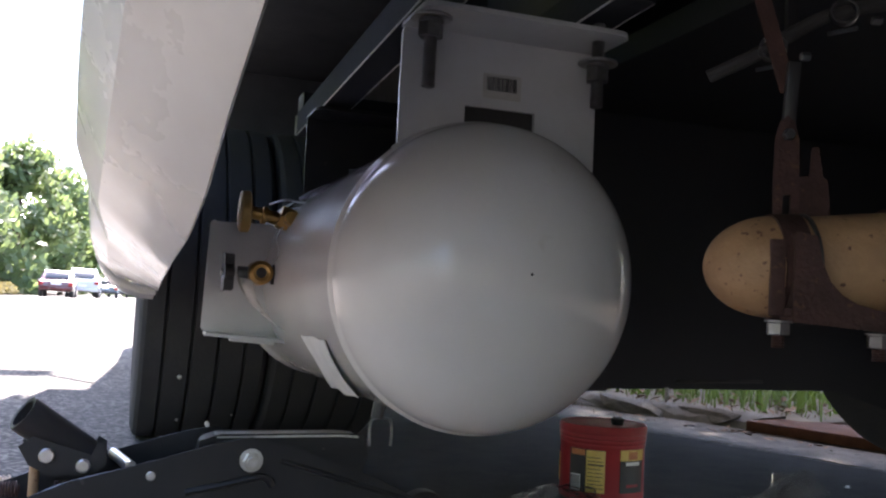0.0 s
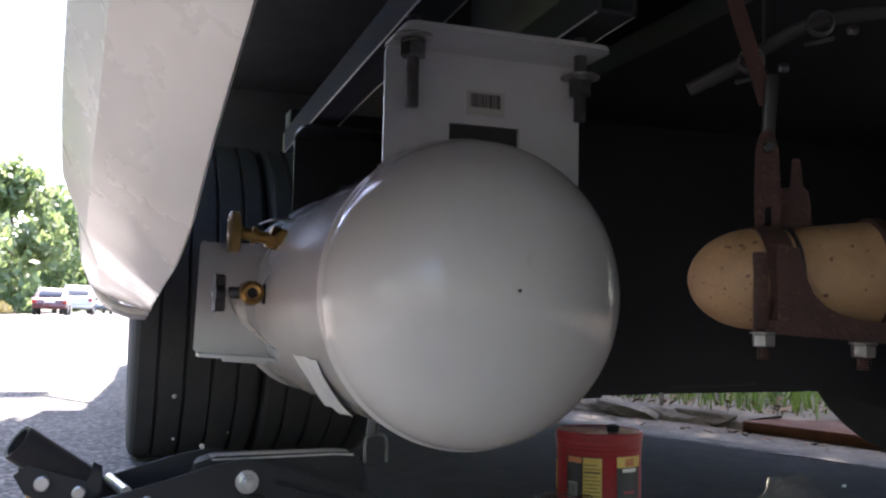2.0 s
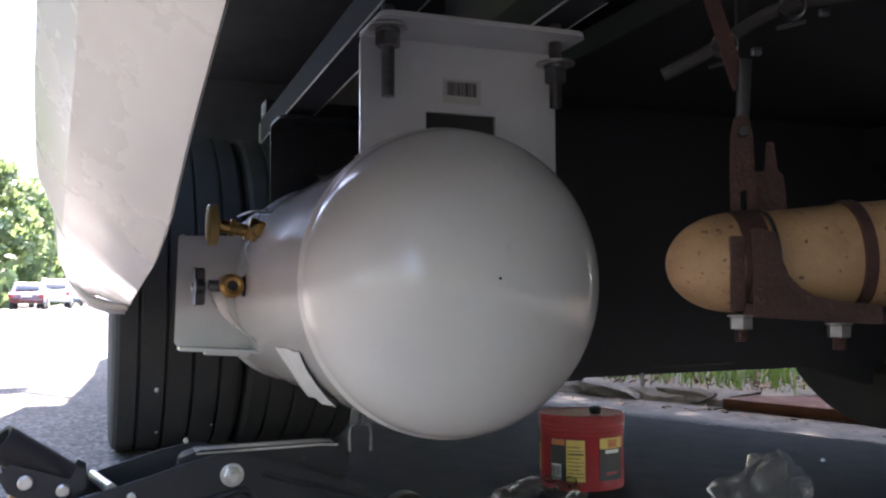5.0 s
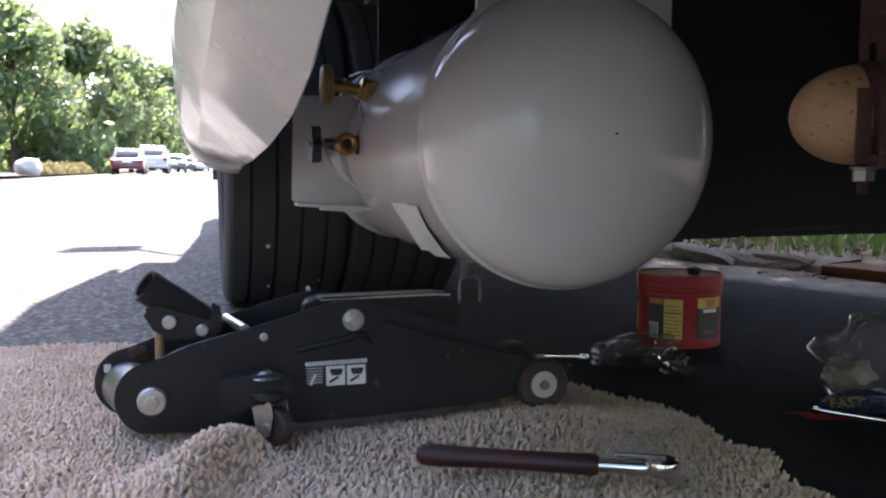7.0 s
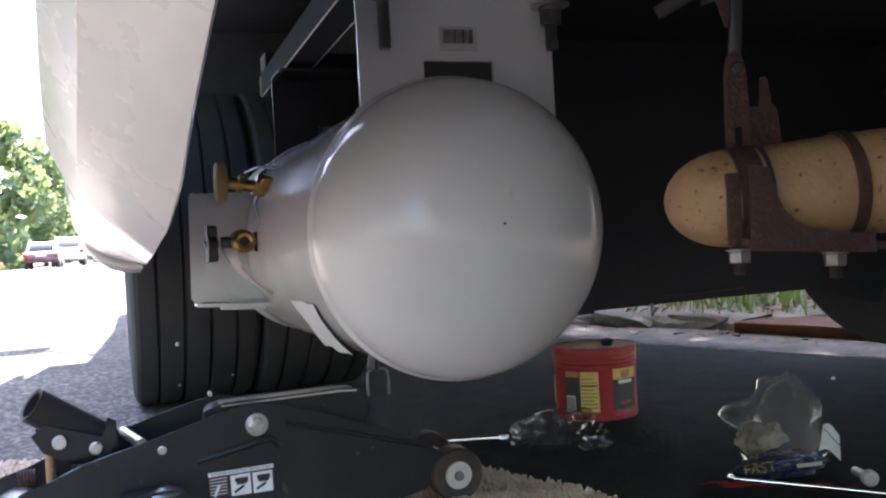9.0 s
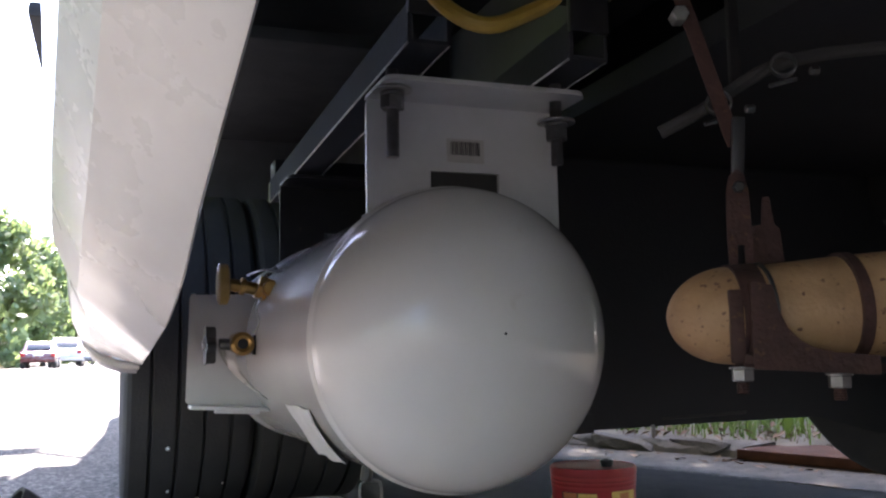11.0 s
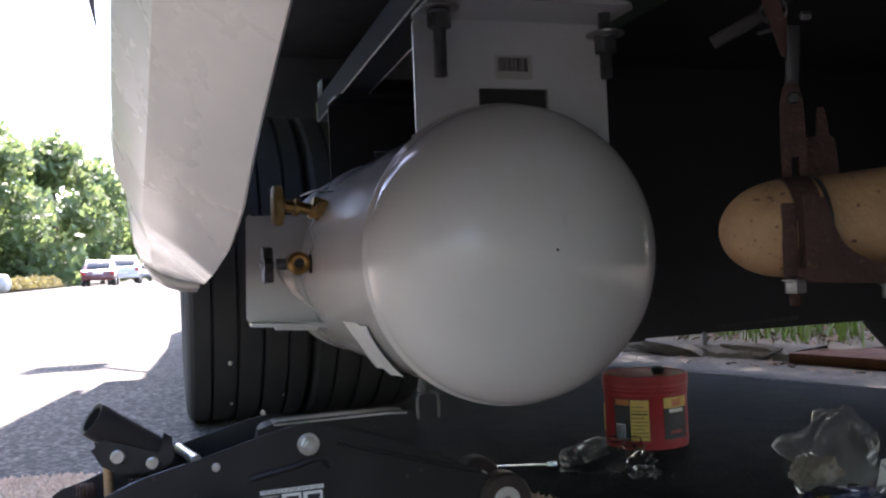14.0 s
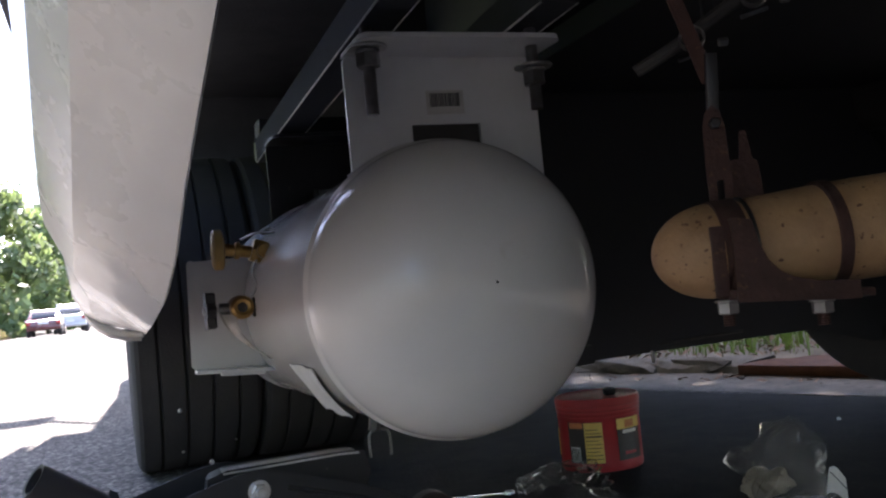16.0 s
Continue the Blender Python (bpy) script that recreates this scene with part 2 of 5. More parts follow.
def part(name, bm, material, parent=None, label="", smooth=30):
    """Links a bmesh given in world places as one mesh, under its thing or part."""
    me = bpy.data.meshes.new(name)
    base = ORIGIN[parent.name] if parent else Vector((0, 0, 0))
    bm.normal_update()
    bmesh.ops.recalc_face_normals(bm, faces=bm.faces)
    bmesh.ops.translate(bm, vec=-base, verts=bm.verts)
    lim = math.cos(radians(smooth))
    for f in bm.faces:
        f.smooth = smooth > 0
    if smooth > 0:
        for e in bm.edges:
            if len(e.link_faces) == 2 and e.link_faces[0].normal.dot(e.link_faces[1].normal) < lim:
                e.smooth = False
    bm.to_mesh(me)
    bm.free()
    me.materials.append(material)
    ob = new(name, me)
    if parent:
        ob.parent = parent
    ORIGIN[ob.name] = base
    if label:
        ob["label"] = label
    return ob


def bevel(bm, width, seg=2, angle=35):
    es = [e for e in bm.edges if len(e.link_faces) == 2 and e.calc_face_angle(0) > radians(angle)]
    if width > 0 and es:
        bmesh.ops.bevel(bm, geom=es, offset=width, segments=seg, profile=0.6, affect="EDGES", clamp_overlap=True)
    return bm


def box(c, s, r=0.0, turn=(0, 0, 0), bm=None):
    tmp = bmesh.new()
    bmesh.ops.create_cube(tmp, size=1, matrix=Matrix.Diagonal((*s, 1)))
    bevel(tmp, r)
    bmesh.ops.transform(tmp, matrix=pose(*c, *turn), verts=tmp.verts)
    return join(bm, tmp)


def join(bm, tmp):
    if bm is None:
        return tmp
    me = bpy.data.meshes.new("tmp")
    tmp.to_mesh(me)
    tmp.free()
    bm.from_mesh(me)
    bpy.data.meshes.remove(me)
    return bm


def along(p0, p1):
    d = Vector(p1) - Vector(p0)
    return Matrix.Translation(p0) @ d.to_track_quat("Z", "Y").to_matrix().to_4x4(), d.length


def lathe(profile, m, seg=32, bm=None, start=0.0, end=2 * math.pi):
    """profile: (radius, height) pairs turned about m's own z."""
    bm = bm or bmesh.new()
    full = abs(end - start - 2 * math.pi) < 1e-6
    n = seg if full else seg + 1
    rings = []
    for r, h in profile:
        if r < 1e-6:
            rings.append([bm.verts.new(m @ Vector((0, 0, h)))])
        else:
            rings.append([bm.verts.new(m @ Vector((r * math.cos(a), r * math.sin(a), h))) for a in (start + (end - start) * i / seg for i in range(n))])
    for a, b in zip(rings, rings[1:]):
        for i in range(seg):
            j = (i + 1) % n
            if len(a) == 1 and len(b) == 1:
                continue
            if len(a) == 1:
                bm.faces.new((a[0], b[i], b[j]))
            elif len(b) == 1:
                bm.faces.new((a[i], a[j], b[0]))
            else:
                bm.faces.new((a[i], a[j], b[j], b[i]))
    return bm


def rod(p0, p1, r, seg=16, r1=None, bm=None, edge=0.0):
    m, n = along(p0, p1)
    r1 = r if r1 is None else r1
    e = min(edge, r * 0.5, n * 0.4)
    pr = [(0, 0), (r - e, 0), (r, e), (r1, n - e), (r1 - e, n), (0, n)] if e else [(0, 0), (r, 0), (r1, n), (0, n)]
    return lathe(pr, m, seg, bm)


def tube(points, r, seg=8, bm=None, smooth=4):
    """A round bar along a smoothed line."""
    pts = [Vector(p) for p in points]
    line = []
    for i in range(len(pts) - 1):
        a, b, c, d = pts[max(i - 1, 0)], pts[i], pts[i + 1], pts[min(i + 2, len(pts) - 1)]
        for k in range(smooth):
            t = k / smooth
            line.append(0.5 * ((2 * b) + (c - a) * t + (2 * a - 5 * b + 4 * c - d) * t * t + (3 * b - a - 3 * c + d) * t ** 3))
    line.append(pts[-1])
    bm = bm or bmesh.new()
    rings = []
    side = None
    for i, p in enumerate(line):
        d = (line[min(i + 1, len(line) - 1)] - line[max(i - 1, 0)]).normalized()
        if side is None:
            side = d.orthogonal().normalized()
        side = (side - d * side.dot(d)).normalized()
        up = d.cross(side)
        rings.append([bm.verts.new(p + (side * math.cos(a) + up * math.sin(a)) * r) for a in (2 * math.pi * k / seg for k in range(seg))])
    for a, b in zip(rings, rings[1:]):
        for k in range(seg):
            bm.faces.new((a[k], a[(k + 1) % seg], b[(k + 1) % seg], b[k]))
    bm.faces.new(rings[0])
    bm.faces.new(rings[-1])
    return bm


def slab(outline, m, thick, r=0.0, bm=None, seg=1):
    """A flat outline (x, y) in m's own plane, extruded by thick along its z."""
    tmp = bmesh.new()
    lo = [tmp.verts.new((x, y, 0)) for x, y in outline]
    hi = [tmp.verts.new((x, y, thick)) for x, y in outline]
    tmp.faces.new(lo)
    tmp.faces.new(hi)
    for i in range(len(lo)):
        j = (i + 1) % len(lo)
        tmp.faces.new((lo[i], lo[j], hi[j], hi[i]))
    tmp.normal_update()
    if r:
        es = [e for e in tmp.edges if len(e.link_faces) == 2 and e.calc_face_angle(0) > radians(60)]
        bmesh.ops.bevel(tmp, geom=es, offset=r, segments=seg, profile=0.6, affect="EDGES", clamp_overlap=True)
    bmesh.ops.transform(tmp, matrix=m, verts=tmp.verts)
    return join(bm, tmp)


def arc(cx, cy, r, a0, a1, n=8):
    return [(cx + r * math.cos(radians(a0 + (a1 - a0) * i / n)), cy + r * math.sin(radians(a0 + (a1 - a0) * i / n))) for i in range(n + 1)]


def hexagon(p0, p1, r, bm=None, edge=0.0008):
    return rod(p0, p1, r, 6, bm=bm, edge=edge)


# own plane x -> world x, y -> world z, thickness towards +y
XZ = Matrix(((1, 0, 0, 0), (0, 0, 1, 0), (0, 1, 0, 0), (0, 0, 0, 1)))


def xz(y):
    return Matrix.Translation((0, y, 0)) @ XZ


def words(text, size, m, material, parent, name="lettering", depth=0.0002):
    cu = bpy.data.curves.new("text", "FONT")
    cu.body, cu.size, cu.extrude, cu.align_x, cu.align_y = text, size, depth, "CENTER", "CENTER"
    cu.resolution_u = 2
    tmp = new("text_tmp", cu)
    bpy.context.view_layer.update()
    me = bpy.data.meshes.new_from_object(tmp.evaluated_get(bpy.context.evaluated_depsgraph_get()))
    bpy.data.objects.remove(tmp)
    bm = bmesh.new()
    bm.from_mesh(me)
    bpy.data.meshes.remove(me)
    bmesh.ops.transform(bm, matrix=m, verts=bm.verts)
    return part(name, bm, material, parent, smooth=0)


def sheet(grid_fn, nu, nv, bm=None):
    bm = bm or bmesh.new()
    g = [[bm.verts.new(grid_fn(i / nu, j / nv)) for j in range(nv + 1)] for i in range(nu + 1)]
    for i in range(nu):
        for j in range(nv):
            bm.faces.new((g[i][j], g[i + 1][j], g[i + 1][j + 1], g[i][j + 1]))
    return bm


def solid(bm, t):
    bmesh.ops.recalc_face_normals(bm, faces=bm.faces)
    bmesh.ops.solidify(bm, geom=bm.faces[:] + bm.edges[:] + bm.verts[:], thickness=t)
    return bm


# ---------- ground ----------
road = bmesh.new()
sheet(lambda u, v: Vector((-5.45 + u * 7.85, -60 + v * 760, 0)), 4, 20, road)
tagged(part("road", road, ASPHALT, smooth=0), "grey chip-seal asphalt street, half in van shade", "road", kind="structure")
land = bmesh.new()
sheet(lambda u, v: Vector((-1500 + u * 3000, -1500 + v * 3000, -0.012)), 2, 2, land)
tagged(part("ground", land, SOIL, smooth=0), "dry earth and grass land under the street", "ground", kind="structure")


def kerb_x(y):
    """Foot of the kerb, which bends towards the street ahead of the board."""
    return 1.82 - 0.36 * (min(max(y, 1.0), 3.3) - 2.43)


gut = bmesh.new()
sheet(lambda u, v: Vector((kerb_x(0.5 + v * 9) - 0.34 + u * 0.35, 0.5 + v * 9, 0.006 + 0.006 * u + 0.002 * noise.noise(Vector((u * 4, v * 60, 0))))), 8, 260, gut)
tagged(part("gutter", gut, KERB, smooth=40), "worn sunlit concrete gutter strip along kerb", "gutter", kind="structure")
# dark sheet paints the van's shade onto the asphalt, no separate surfacing
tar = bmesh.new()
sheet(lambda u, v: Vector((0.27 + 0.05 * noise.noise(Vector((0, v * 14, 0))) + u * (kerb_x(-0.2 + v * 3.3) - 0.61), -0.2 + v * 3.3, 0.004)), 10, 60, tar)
tagged(part("shade_patch", tar, SHADE_GROUND, smooth=0), "dark sheet painted as van shade on the street", "patch", kind="structure")
verge = bmesh.new()
sheet(lambda u, v: Vector((kerb_x(2.3 + v * v * 100) + 0.13 + u * u * 60, 2.3 + v * v * 100, 0.046 + 0.05 * u * noise.noise(Vector((u * 40, v * 60, 0))) + 0.014 * noise.noise(Vector((u * 90, v * 200, 4))))), 30, 200, verge)
tagged(part("verge", verge, SOIL, smooth=40), "dry planted verge behind the kerb", "verge", kind="structure")
verge2 = bmesh.new()
sheet(lambda u, v: Vector((-5.45 - u * 60, -10 + v * 300, 0.10)), 8, 40, verge2)
tagged(part("pavement", verge2, KERB, smooth=40), "pale concrete pavement across the street", "pavement", kind="structure")

# cracks in the road
crack = bmesh.new()
rnd = random.Random(3)
pts = [(-5.2 + i * 0.22, 11.6 + 0.25 * math.sin(i * 0.7) + rnd.uniform(-0.06, 0.06)) for i in range(28)]
for (x0, y0), (x1, y1) in zip(pts, pts[1:]):
    w = rnd.uniform(0.012, 0.03)
    crack.faces.new([crack.verts.new(p) for p in ((x0, y0 - w, 0.004), (x1, y1 - w, 0.004), (x1, y1 + w, 0.004), (x0, y0 + w, 0.004))])
tagged(part("road_crack", crack, UNDER_BLACK, smooth=0), "dark tar-filled crack across the street", "crack", kind="structure")

# ---------- the van ----------
van = thing("camper_van", (0.84, 2.5, 0), "white camper van seen from below behind the axle", "van")


def loft(z_rows, z):
    zs = [r[0] for r in z_rows]
    return [float(np.interp(z, zs, [r[k] for r in z_rows])) for k in range(1, len(z_rows[0]))]


# lower side panel: its inner edge sinks towards the wheel, its section rounds out and up
EDGE_Z = [(0.20, 0.66), (0.45, 0.505), (0.60, 0.440), (0.68, 0.394), (0.76, 0.371), (0.90, 0.352), (1.20, 0.341), (1.76, 0.335)]
EDGE_X = [(0.20, 0.125), (0.45, 0.102), (0.60, 0.093), (0.70, 0.086), (0.90, 0.077), (1.20, 0.081), (1.76, 0.098)]
SECTION = [(0.0, 0.0), (0.004, -0.005), (0.054, -0.064), (0.098, -0.084), (0.103, -0.086), (0.17, -0.093), (0.3, -0.100), (1.6, -0.112)]
HEIGHTS = [0, 0.004, 0.012, 0.022, 0.032, 0.042, 0.048, 0.054, 0.066, 0.08, 0.098, 0.103, 0.115, 0.14, 0.17, 0.21, 0.26, 0.33, 0.42, 0.55, 0.8]


def panel_at(u, v):
    y = 1.77 - 1.5 * v
    k = float(np.interp(y, [0.7, 1.2, 1.5, 1.77], [1.0, 1.0, 0.65, 0.42]))
    h = HEIGHTS[int(round(u * 20))] * k
    z = loft(EDGE_Z, y)[0] + h
    x = min(loft(EDGE_X, y)[0], 0.098) + loft(SECTION, h / k)[0] - (0.016 * min(1, h / 0.05) if y > 1.5 else 0.016 * min(1, h / 0.05) * max(0, (y - 1.2) / 0.3)) + max(0, loft(EDGE_X, y)[0] - 0.098) * math.exp(-h / 0.04)
    dent = 0.0007 * noise.noise(Vector((h * 9, y * 4, 0)))
    return Vector((x + dent, y, z))


skirt = part("side_panel", solid(sheet(panel_at, 20, 60), 0.004), BODY_WHITE, van, "white fibreglass lower side panel with scuffs", smooth=14)
lip = bmesh.new()
rim_line = [(0.094, 1.772, 0.3345), (0.070, 1.776, 0.3355), (0.040, 1.778, 0.345), (0.018, 1.78, 0.360), (0.002, 1.78, 0.380), (-0.008, 1.78, 0.405), (-0.012, 1.78, 0.45), (-0.014, 1.78, 0.55), (-0.02, 1.78, 0.75)]
tube(rim_line, 0.0075, 8, lip)
part("panel_lip", lip, BODY_WHITE, van)
part("arch_flange", solid(sheet(lambda u, v: Vector(rim_line[min(int(u * 8), 8)]) + Vector((-0.002, 0.075 * v, -0.012 * v)), 8, 4), 0.003), BODY_WHITE, van)
scuff = bmesh.new()
for p, q, w in (((0.004, 1.46, 0.425), (0.010, 1.56, 0.392), 0.0016), ((0.010, 1.56, 0.392), (0.024, 1.66, 0.364), 0.0024), ((0.000, 1.60, 0.398), (0.020, 1.63, 0.369), 0.0012)):
    m, n = along(p, q)
    lathe([(0, 0), (w, n * 0.4), (w * 0.8, n * 0.7), (0, n)], m, 6, scuff)
part("scuff", scuff, UNDER_BLACK, van, "dark scrape in the white paint")

# plain shell of the body over the wheels: it only shades the place
# right side slants inwards so that sun reaches the gutter strip
SHELL = [(-0.03, -0.90), (1.80, -0.90), (1.80, 1.72), (1.60, 2.45), (1.28, 3.50), (1.28, 4.20), (-0.03, 4.20)]
part("underbody", slab(SHELL, Matrix.Translation((0, 0, 1.115)), 0.05, 0.004), UNDER_BLACK, van, "black undersealed van floor")
part("coach_roof", slab(SHELL, Matrix.Translation((0, 0, 2.345)), 0.05, 0.01), BODY_WHITE, van)
part("coach_wall", box((-0.062, 0.60, 1.77), (0.03, 2.0, 1.18), 0.004), BODY_WHITE, van)
part("coach_wall", box((-0.078, 2.95, 1.85), (0.03, 2.5, 1.0), 0.004), BODY_WHITE, van)
# added lower wall piece, closes off sky light from the left
part("coach_wall", box((-0.062, -0.36, 0.94), (0.03, 1.12, 0.48), 0.004), BODY_WHITE, van)
part("coach_wall", box((1.815, 0.41, 1.5), (0.03, 2.62, 1.7), 0.004), BODY_WHITE, van)
for (ax, ay), (bx, by) in zip(SHELL[2:5], SHELL[3:6]):
    ang = math.degrees(math.atan2(by - ay, bx - ax))
    part("coach_wall", box(((ax + bx) / 2, (ay + by) / 2, 1.28), (math.hypot(bx - ax, by - ay), 0.03, 2.1), 0.004, (0, 0, ang)), BODY_WHITE, van)
# added dark board, keeps light from ahead off the ground
part("shade_board", box((0.68, 4.17, 0.70), (1.18, 0.012, 0.84), 0.003), UNDER_BLACK, van)
part("coach_wall", box((0.84, -0.90, 1.6), (1.92, 0.03, 1.3), 0.004), BODY_WHITE, van)
part("coach_wall", box((0.62, 4.2, 1.72), (1.32, 0.03, 1.2), 0.004), BODY_WHITE, van)
# unseen bumper and boxes added to block light from behind and right
part("rear_shade_bumper", box((0.84, -0.95, 0.70), (1.86, 0.10, 0.44), 0.03), BLACK_STEEL, van)
part("shade_box", box((1.42, -0.15, 0.68), (0.76, 1.5, 0.86), 0.01), UNDER_BLACK, van)
part("shade_box", box((1.16, -0.84, 0.66), (1.28, 0.10, 0.90), 0.01), UNDER_BLACK, van)
part("shade_box", box((1.79, 0.87, 0.66), (0.03, 0.55, 0.90), 0.01), UNDER_BLACK, van)
part("cab", bevel(slab([(4.23, 0.5), (6.6, 0.5), (6.65, 1.15), (5.7, 1.35), (5.0, 2.05), (4.23, 2.1)], Matrix(((0, 0, 1, 0.20), (1, 0, 0, 0), (0, 1, 0, 0), (0, 0, 0, 1))), 1.0), 0.05), BODY_WHITE, van)
# unseen block added up high only to throw its shadow on the road
shadow_block = part("road_shadow_block", box((0.005, 6.27, 3.0), (0.30, 0.08, 0.30), 0.03), BLACK_STEEL, van)
part("shadow_block_stalk", tube([(0.45, 4.95, 2.05), (0.30, 5.7, 2.75), (0.12, 6.27, 3.0)], 0.018, 8), BLACK_STEEL, shadow_block)

# frame rails, cross parts and guards
part("chassis_rail", bevel(box((0.66, 2.0, 0.86), (0.06, 4.2, 0.15)), 0.006), BLACK_STEEL, van)
part("chassis_rail", bevel(box((1.20, 2.0, 0.86), (0.06, 4.2, 0.15)), 0.006), BLACK_STEEL, van)
part("wheel_housing", box((0.42, 2.62, 0.78), (0.72, 0.03, 0.72), 0.01), UNDER_BLACK, van)
part("wheel_housing", box((0.24, 2.2, 0.98), (0.70, 0.9, 0.03), 0.01), UNDER_BLACK, van)
part("wheel_housing", box((0.66, 2.2, 0.62), (0.025, 0.86, 0.70), 0.01), UNDER_BLACK, van)
guard = slab([(0.56, 0.188), (0.86, 0.197), (1.10, 0.200), (1.44, 0.202), (1.60, 0.16), (1.78, 0.16), (1.78, 1.11), (0.56, 1.11)], xz(1.56), 0.012, 0.002)
part("mud_guard", guard, FLAP, van, "black rubber guard hanging across")
part("guard_strip", box((1.155, 1.554, 0.214), (0.20, 0.005, 0.005), 0.002, (0, -1.4, 0)), BLACK_STEEL, van)
part("guard_strip", box((0.80, 1.552, 0.2075), (0.20, 0.014, 0.036), 0.003, (0, -1.5, 0)), FLAP, van)
part("guard_stud", rod((1.035, 1.556, 0.20), (1.035, 1.556, 0.176), 0.004, 8), DARK_STEEL, van)


def tyre(name, cx, cy, cz, rad, width, parent):
    """A tyre about the x axis: sidewalls, shoulders and four grooves round the tread."""
    h = width / 2
    pr = [(rad * 0.60, -h * 0.75), (rad * 0.66, -h * 0.95), (rad * 0.80, -h), (rad * 0.94, -h * 0.985), (rad * 0.98, -h * 0.94)]
    pr.append((rad * 0.996, -h * 0.88))
    for g in (-0.60, -0.20, 0.20, 0.60):
        w = 0.022
        pr += [(rad, h * (g - w) - 0.001), (rad - 0.009, h * (g - w) + 0.001), (rad - 0.009, h * (g + w) - 0.001), (rad, h * (g + w) + 0.001)]
    pr.append((rad * 0.996, h * 0.88))
    pr += [(rad * 0.98, h * 0.94), (rad * 0.94, h * 0.985), (rad * 0.80, h), (rad * 0.66, h * 0.95), (rad * 0.60, h * 0.75), (rad * 0.60, -h * 0.75)]
    m = Matrix.Translation((cx, cy, cz)) @ Euler((0, radians(90), 0)).to_matrix().to_4x4()
    t = part(name, lathe(pr, m, 72), RUBBER, parent, "worn black tyre, grooved tread", smooth=22)
    rim = lathe([(0.02, -h * 0.3), (rad * 0.4, -h * 0.3), (rad * 0.56, -h * 0.6), (rad * 0.61, -h * 0.72), (rad * 0.61, h * 0.72), (rad * 0.56, h * 0.6), (rad * 0.4, -h * 0.2), (0.02, -h * 0.2)], m, 40)
    part("rim", rim, DARK_STEEL, t)
    return t


tyre("tyre", 0.205, 2.31, 0.37, 0.37, 0.27, van)
tyre("tyre", 0.474, 2.31, 0.37, 0.37, 0.27, van)
tyre("tyre", 1.735, 1.55, 0.412, 0.35, 0.23, van)
part("axle", rod((0.60, 2.31, 0.37), (1.30, 2.31, 0.37), 0.045, 16), BLACK_STEEL, van)
peb = bmesh.new()
for x, z, r in ((0.160, 0.162, 0.0055), (0.166, 0.062, 0.004), (0.28, 0.075, 0.003)):
    y = 2.31 - math.sqrt(max(0.01, 0.37 ** 2 - (0.37 - z) ** 2)) - 0.003
    bmesh.ops.create_icosphere(peb, subdivisions=1, radius=r, matrix=pose(x, y, z))
tagged(part("stuck_grit", peb, STONE, van, "pebbles stuck in the tread"), kind="stuff")

# two bars under the floor that carry the tank
RISE = 0.025
for bx in (0.326, 0.500):
    bar = slab([(bx - 0.0215, 0.618), (bx + 0.0215, 0.618), (bx + 0.0215, 0.6585), (bx + 0.0185, 0.6585), (bx + 0.0185, 0.621), (bx - 0.0185, 0.621), (bx - 0.0185, 0.6585), (bx - 0.0215, 0.6585)], xz(0.815), 0.80, 0.0006)
    for v in bar.verts:
        v.co.z += RISE * (1.61 - v.co.y) / 0.8
    b = part("mounting_bar", bar, FLAP, van, "black steel channel bar")
    # thin steel rods draw a bright line along each lower edge
    for ex_x in (bx - 0.0212, bx + 0.0212):
        part("edge_line", rod((ex_x, 0.818, 0.6183 + RISE), (ex_x, 1.612, 0.6183), 0.0012, 6), STEEL, b, "thin steel edge line")
    part("end_bracket", box((bx, 0.814, 0.675 + RISE), (0.046, 0.008, 0.058), 0.003), BLACK_STEEL, b)
    part("end_bracket", box((bx, 0.845, 0.7015 + RISE), (0.046, 0.06, 0.006), 0.002), BLACK_STEEL, b)
    part("hanger_plate", box((bx, 0.85, 0.93), (0.006, 0.05, 0.38), 0.002), FLAP, b)
    part("bracket_bolt", hexagon((bx, 0.804, 0.688 + RISE), (bx, 0.811, 0.688 + RISE), 0.008), BLACK_STEEL, b)
    # bright steel piece stands in for the glint on the bar's end
    if bx < 0.4:
        part("bar_end_glint", box((bx - 0.004, 1.616, 0.636), (0.040, 0.006, 0.036), 0.003), STEEL, b, "bright steel piece drawn as glint on bar end")
part("cross_member", box((0.495, 1.59, 0.673), (0.38, 0.05, 0.026), 0.002), JACK_BLACK, van)
part("cross_member", box((0.665, 1.59, 0.735), (0.03, 0.05, 0.11), 0.002), JACK_BLACK, van)
# low plate added to keep light off the ground on the right
part("light_block_pan", box((1.26, 0.93, 0.735), (1.06, 1.24, 0.04), 0.004), FLAP, van)
part("gas_hose", tube([(0.295, 0.80, 0.72), (0.312, 0.74, 0.652), (0.342, 0.72, 0.629), (0.382, 0.72, 0.643), (0.42, 0.725, 0.672), (0.46, 0.78, 0.76)], 0.0075, 10, smooth=6), HOSE, van, "yellow rubber gas hose")

# ---------- gas tank ----------
TX, TY, TZ, TR, TB, TL = 0.380, 0.886, 0.361, 0.155, 0.106, 0.74
tank = thing("gas_tank", (TX, TY + TL / 2, TZ - TR), "white steel propane tank bolted under van", "gas tank")
m = Matrix.Translation((TX, TY, TZ)) @ Euler((radians(-90), 0, 0)).to_matrix().to_4x4()
head = [(TR * math.sin(a), -TB * math.cos(a)) for a in (math.pi / 2 * i / 26 for i in range(27))]
cyl = [(TR + 0.0008, 0.003), (TR + 0.0032, 0.006), (TR + 0.0035, 0.010), (TR + 0.0006, 0.014)] + [(TR, 0.02 + (TL - 0.04) * i / 6) for i in range(7)] + [(TR + 0.0032, TL - 0.008)]
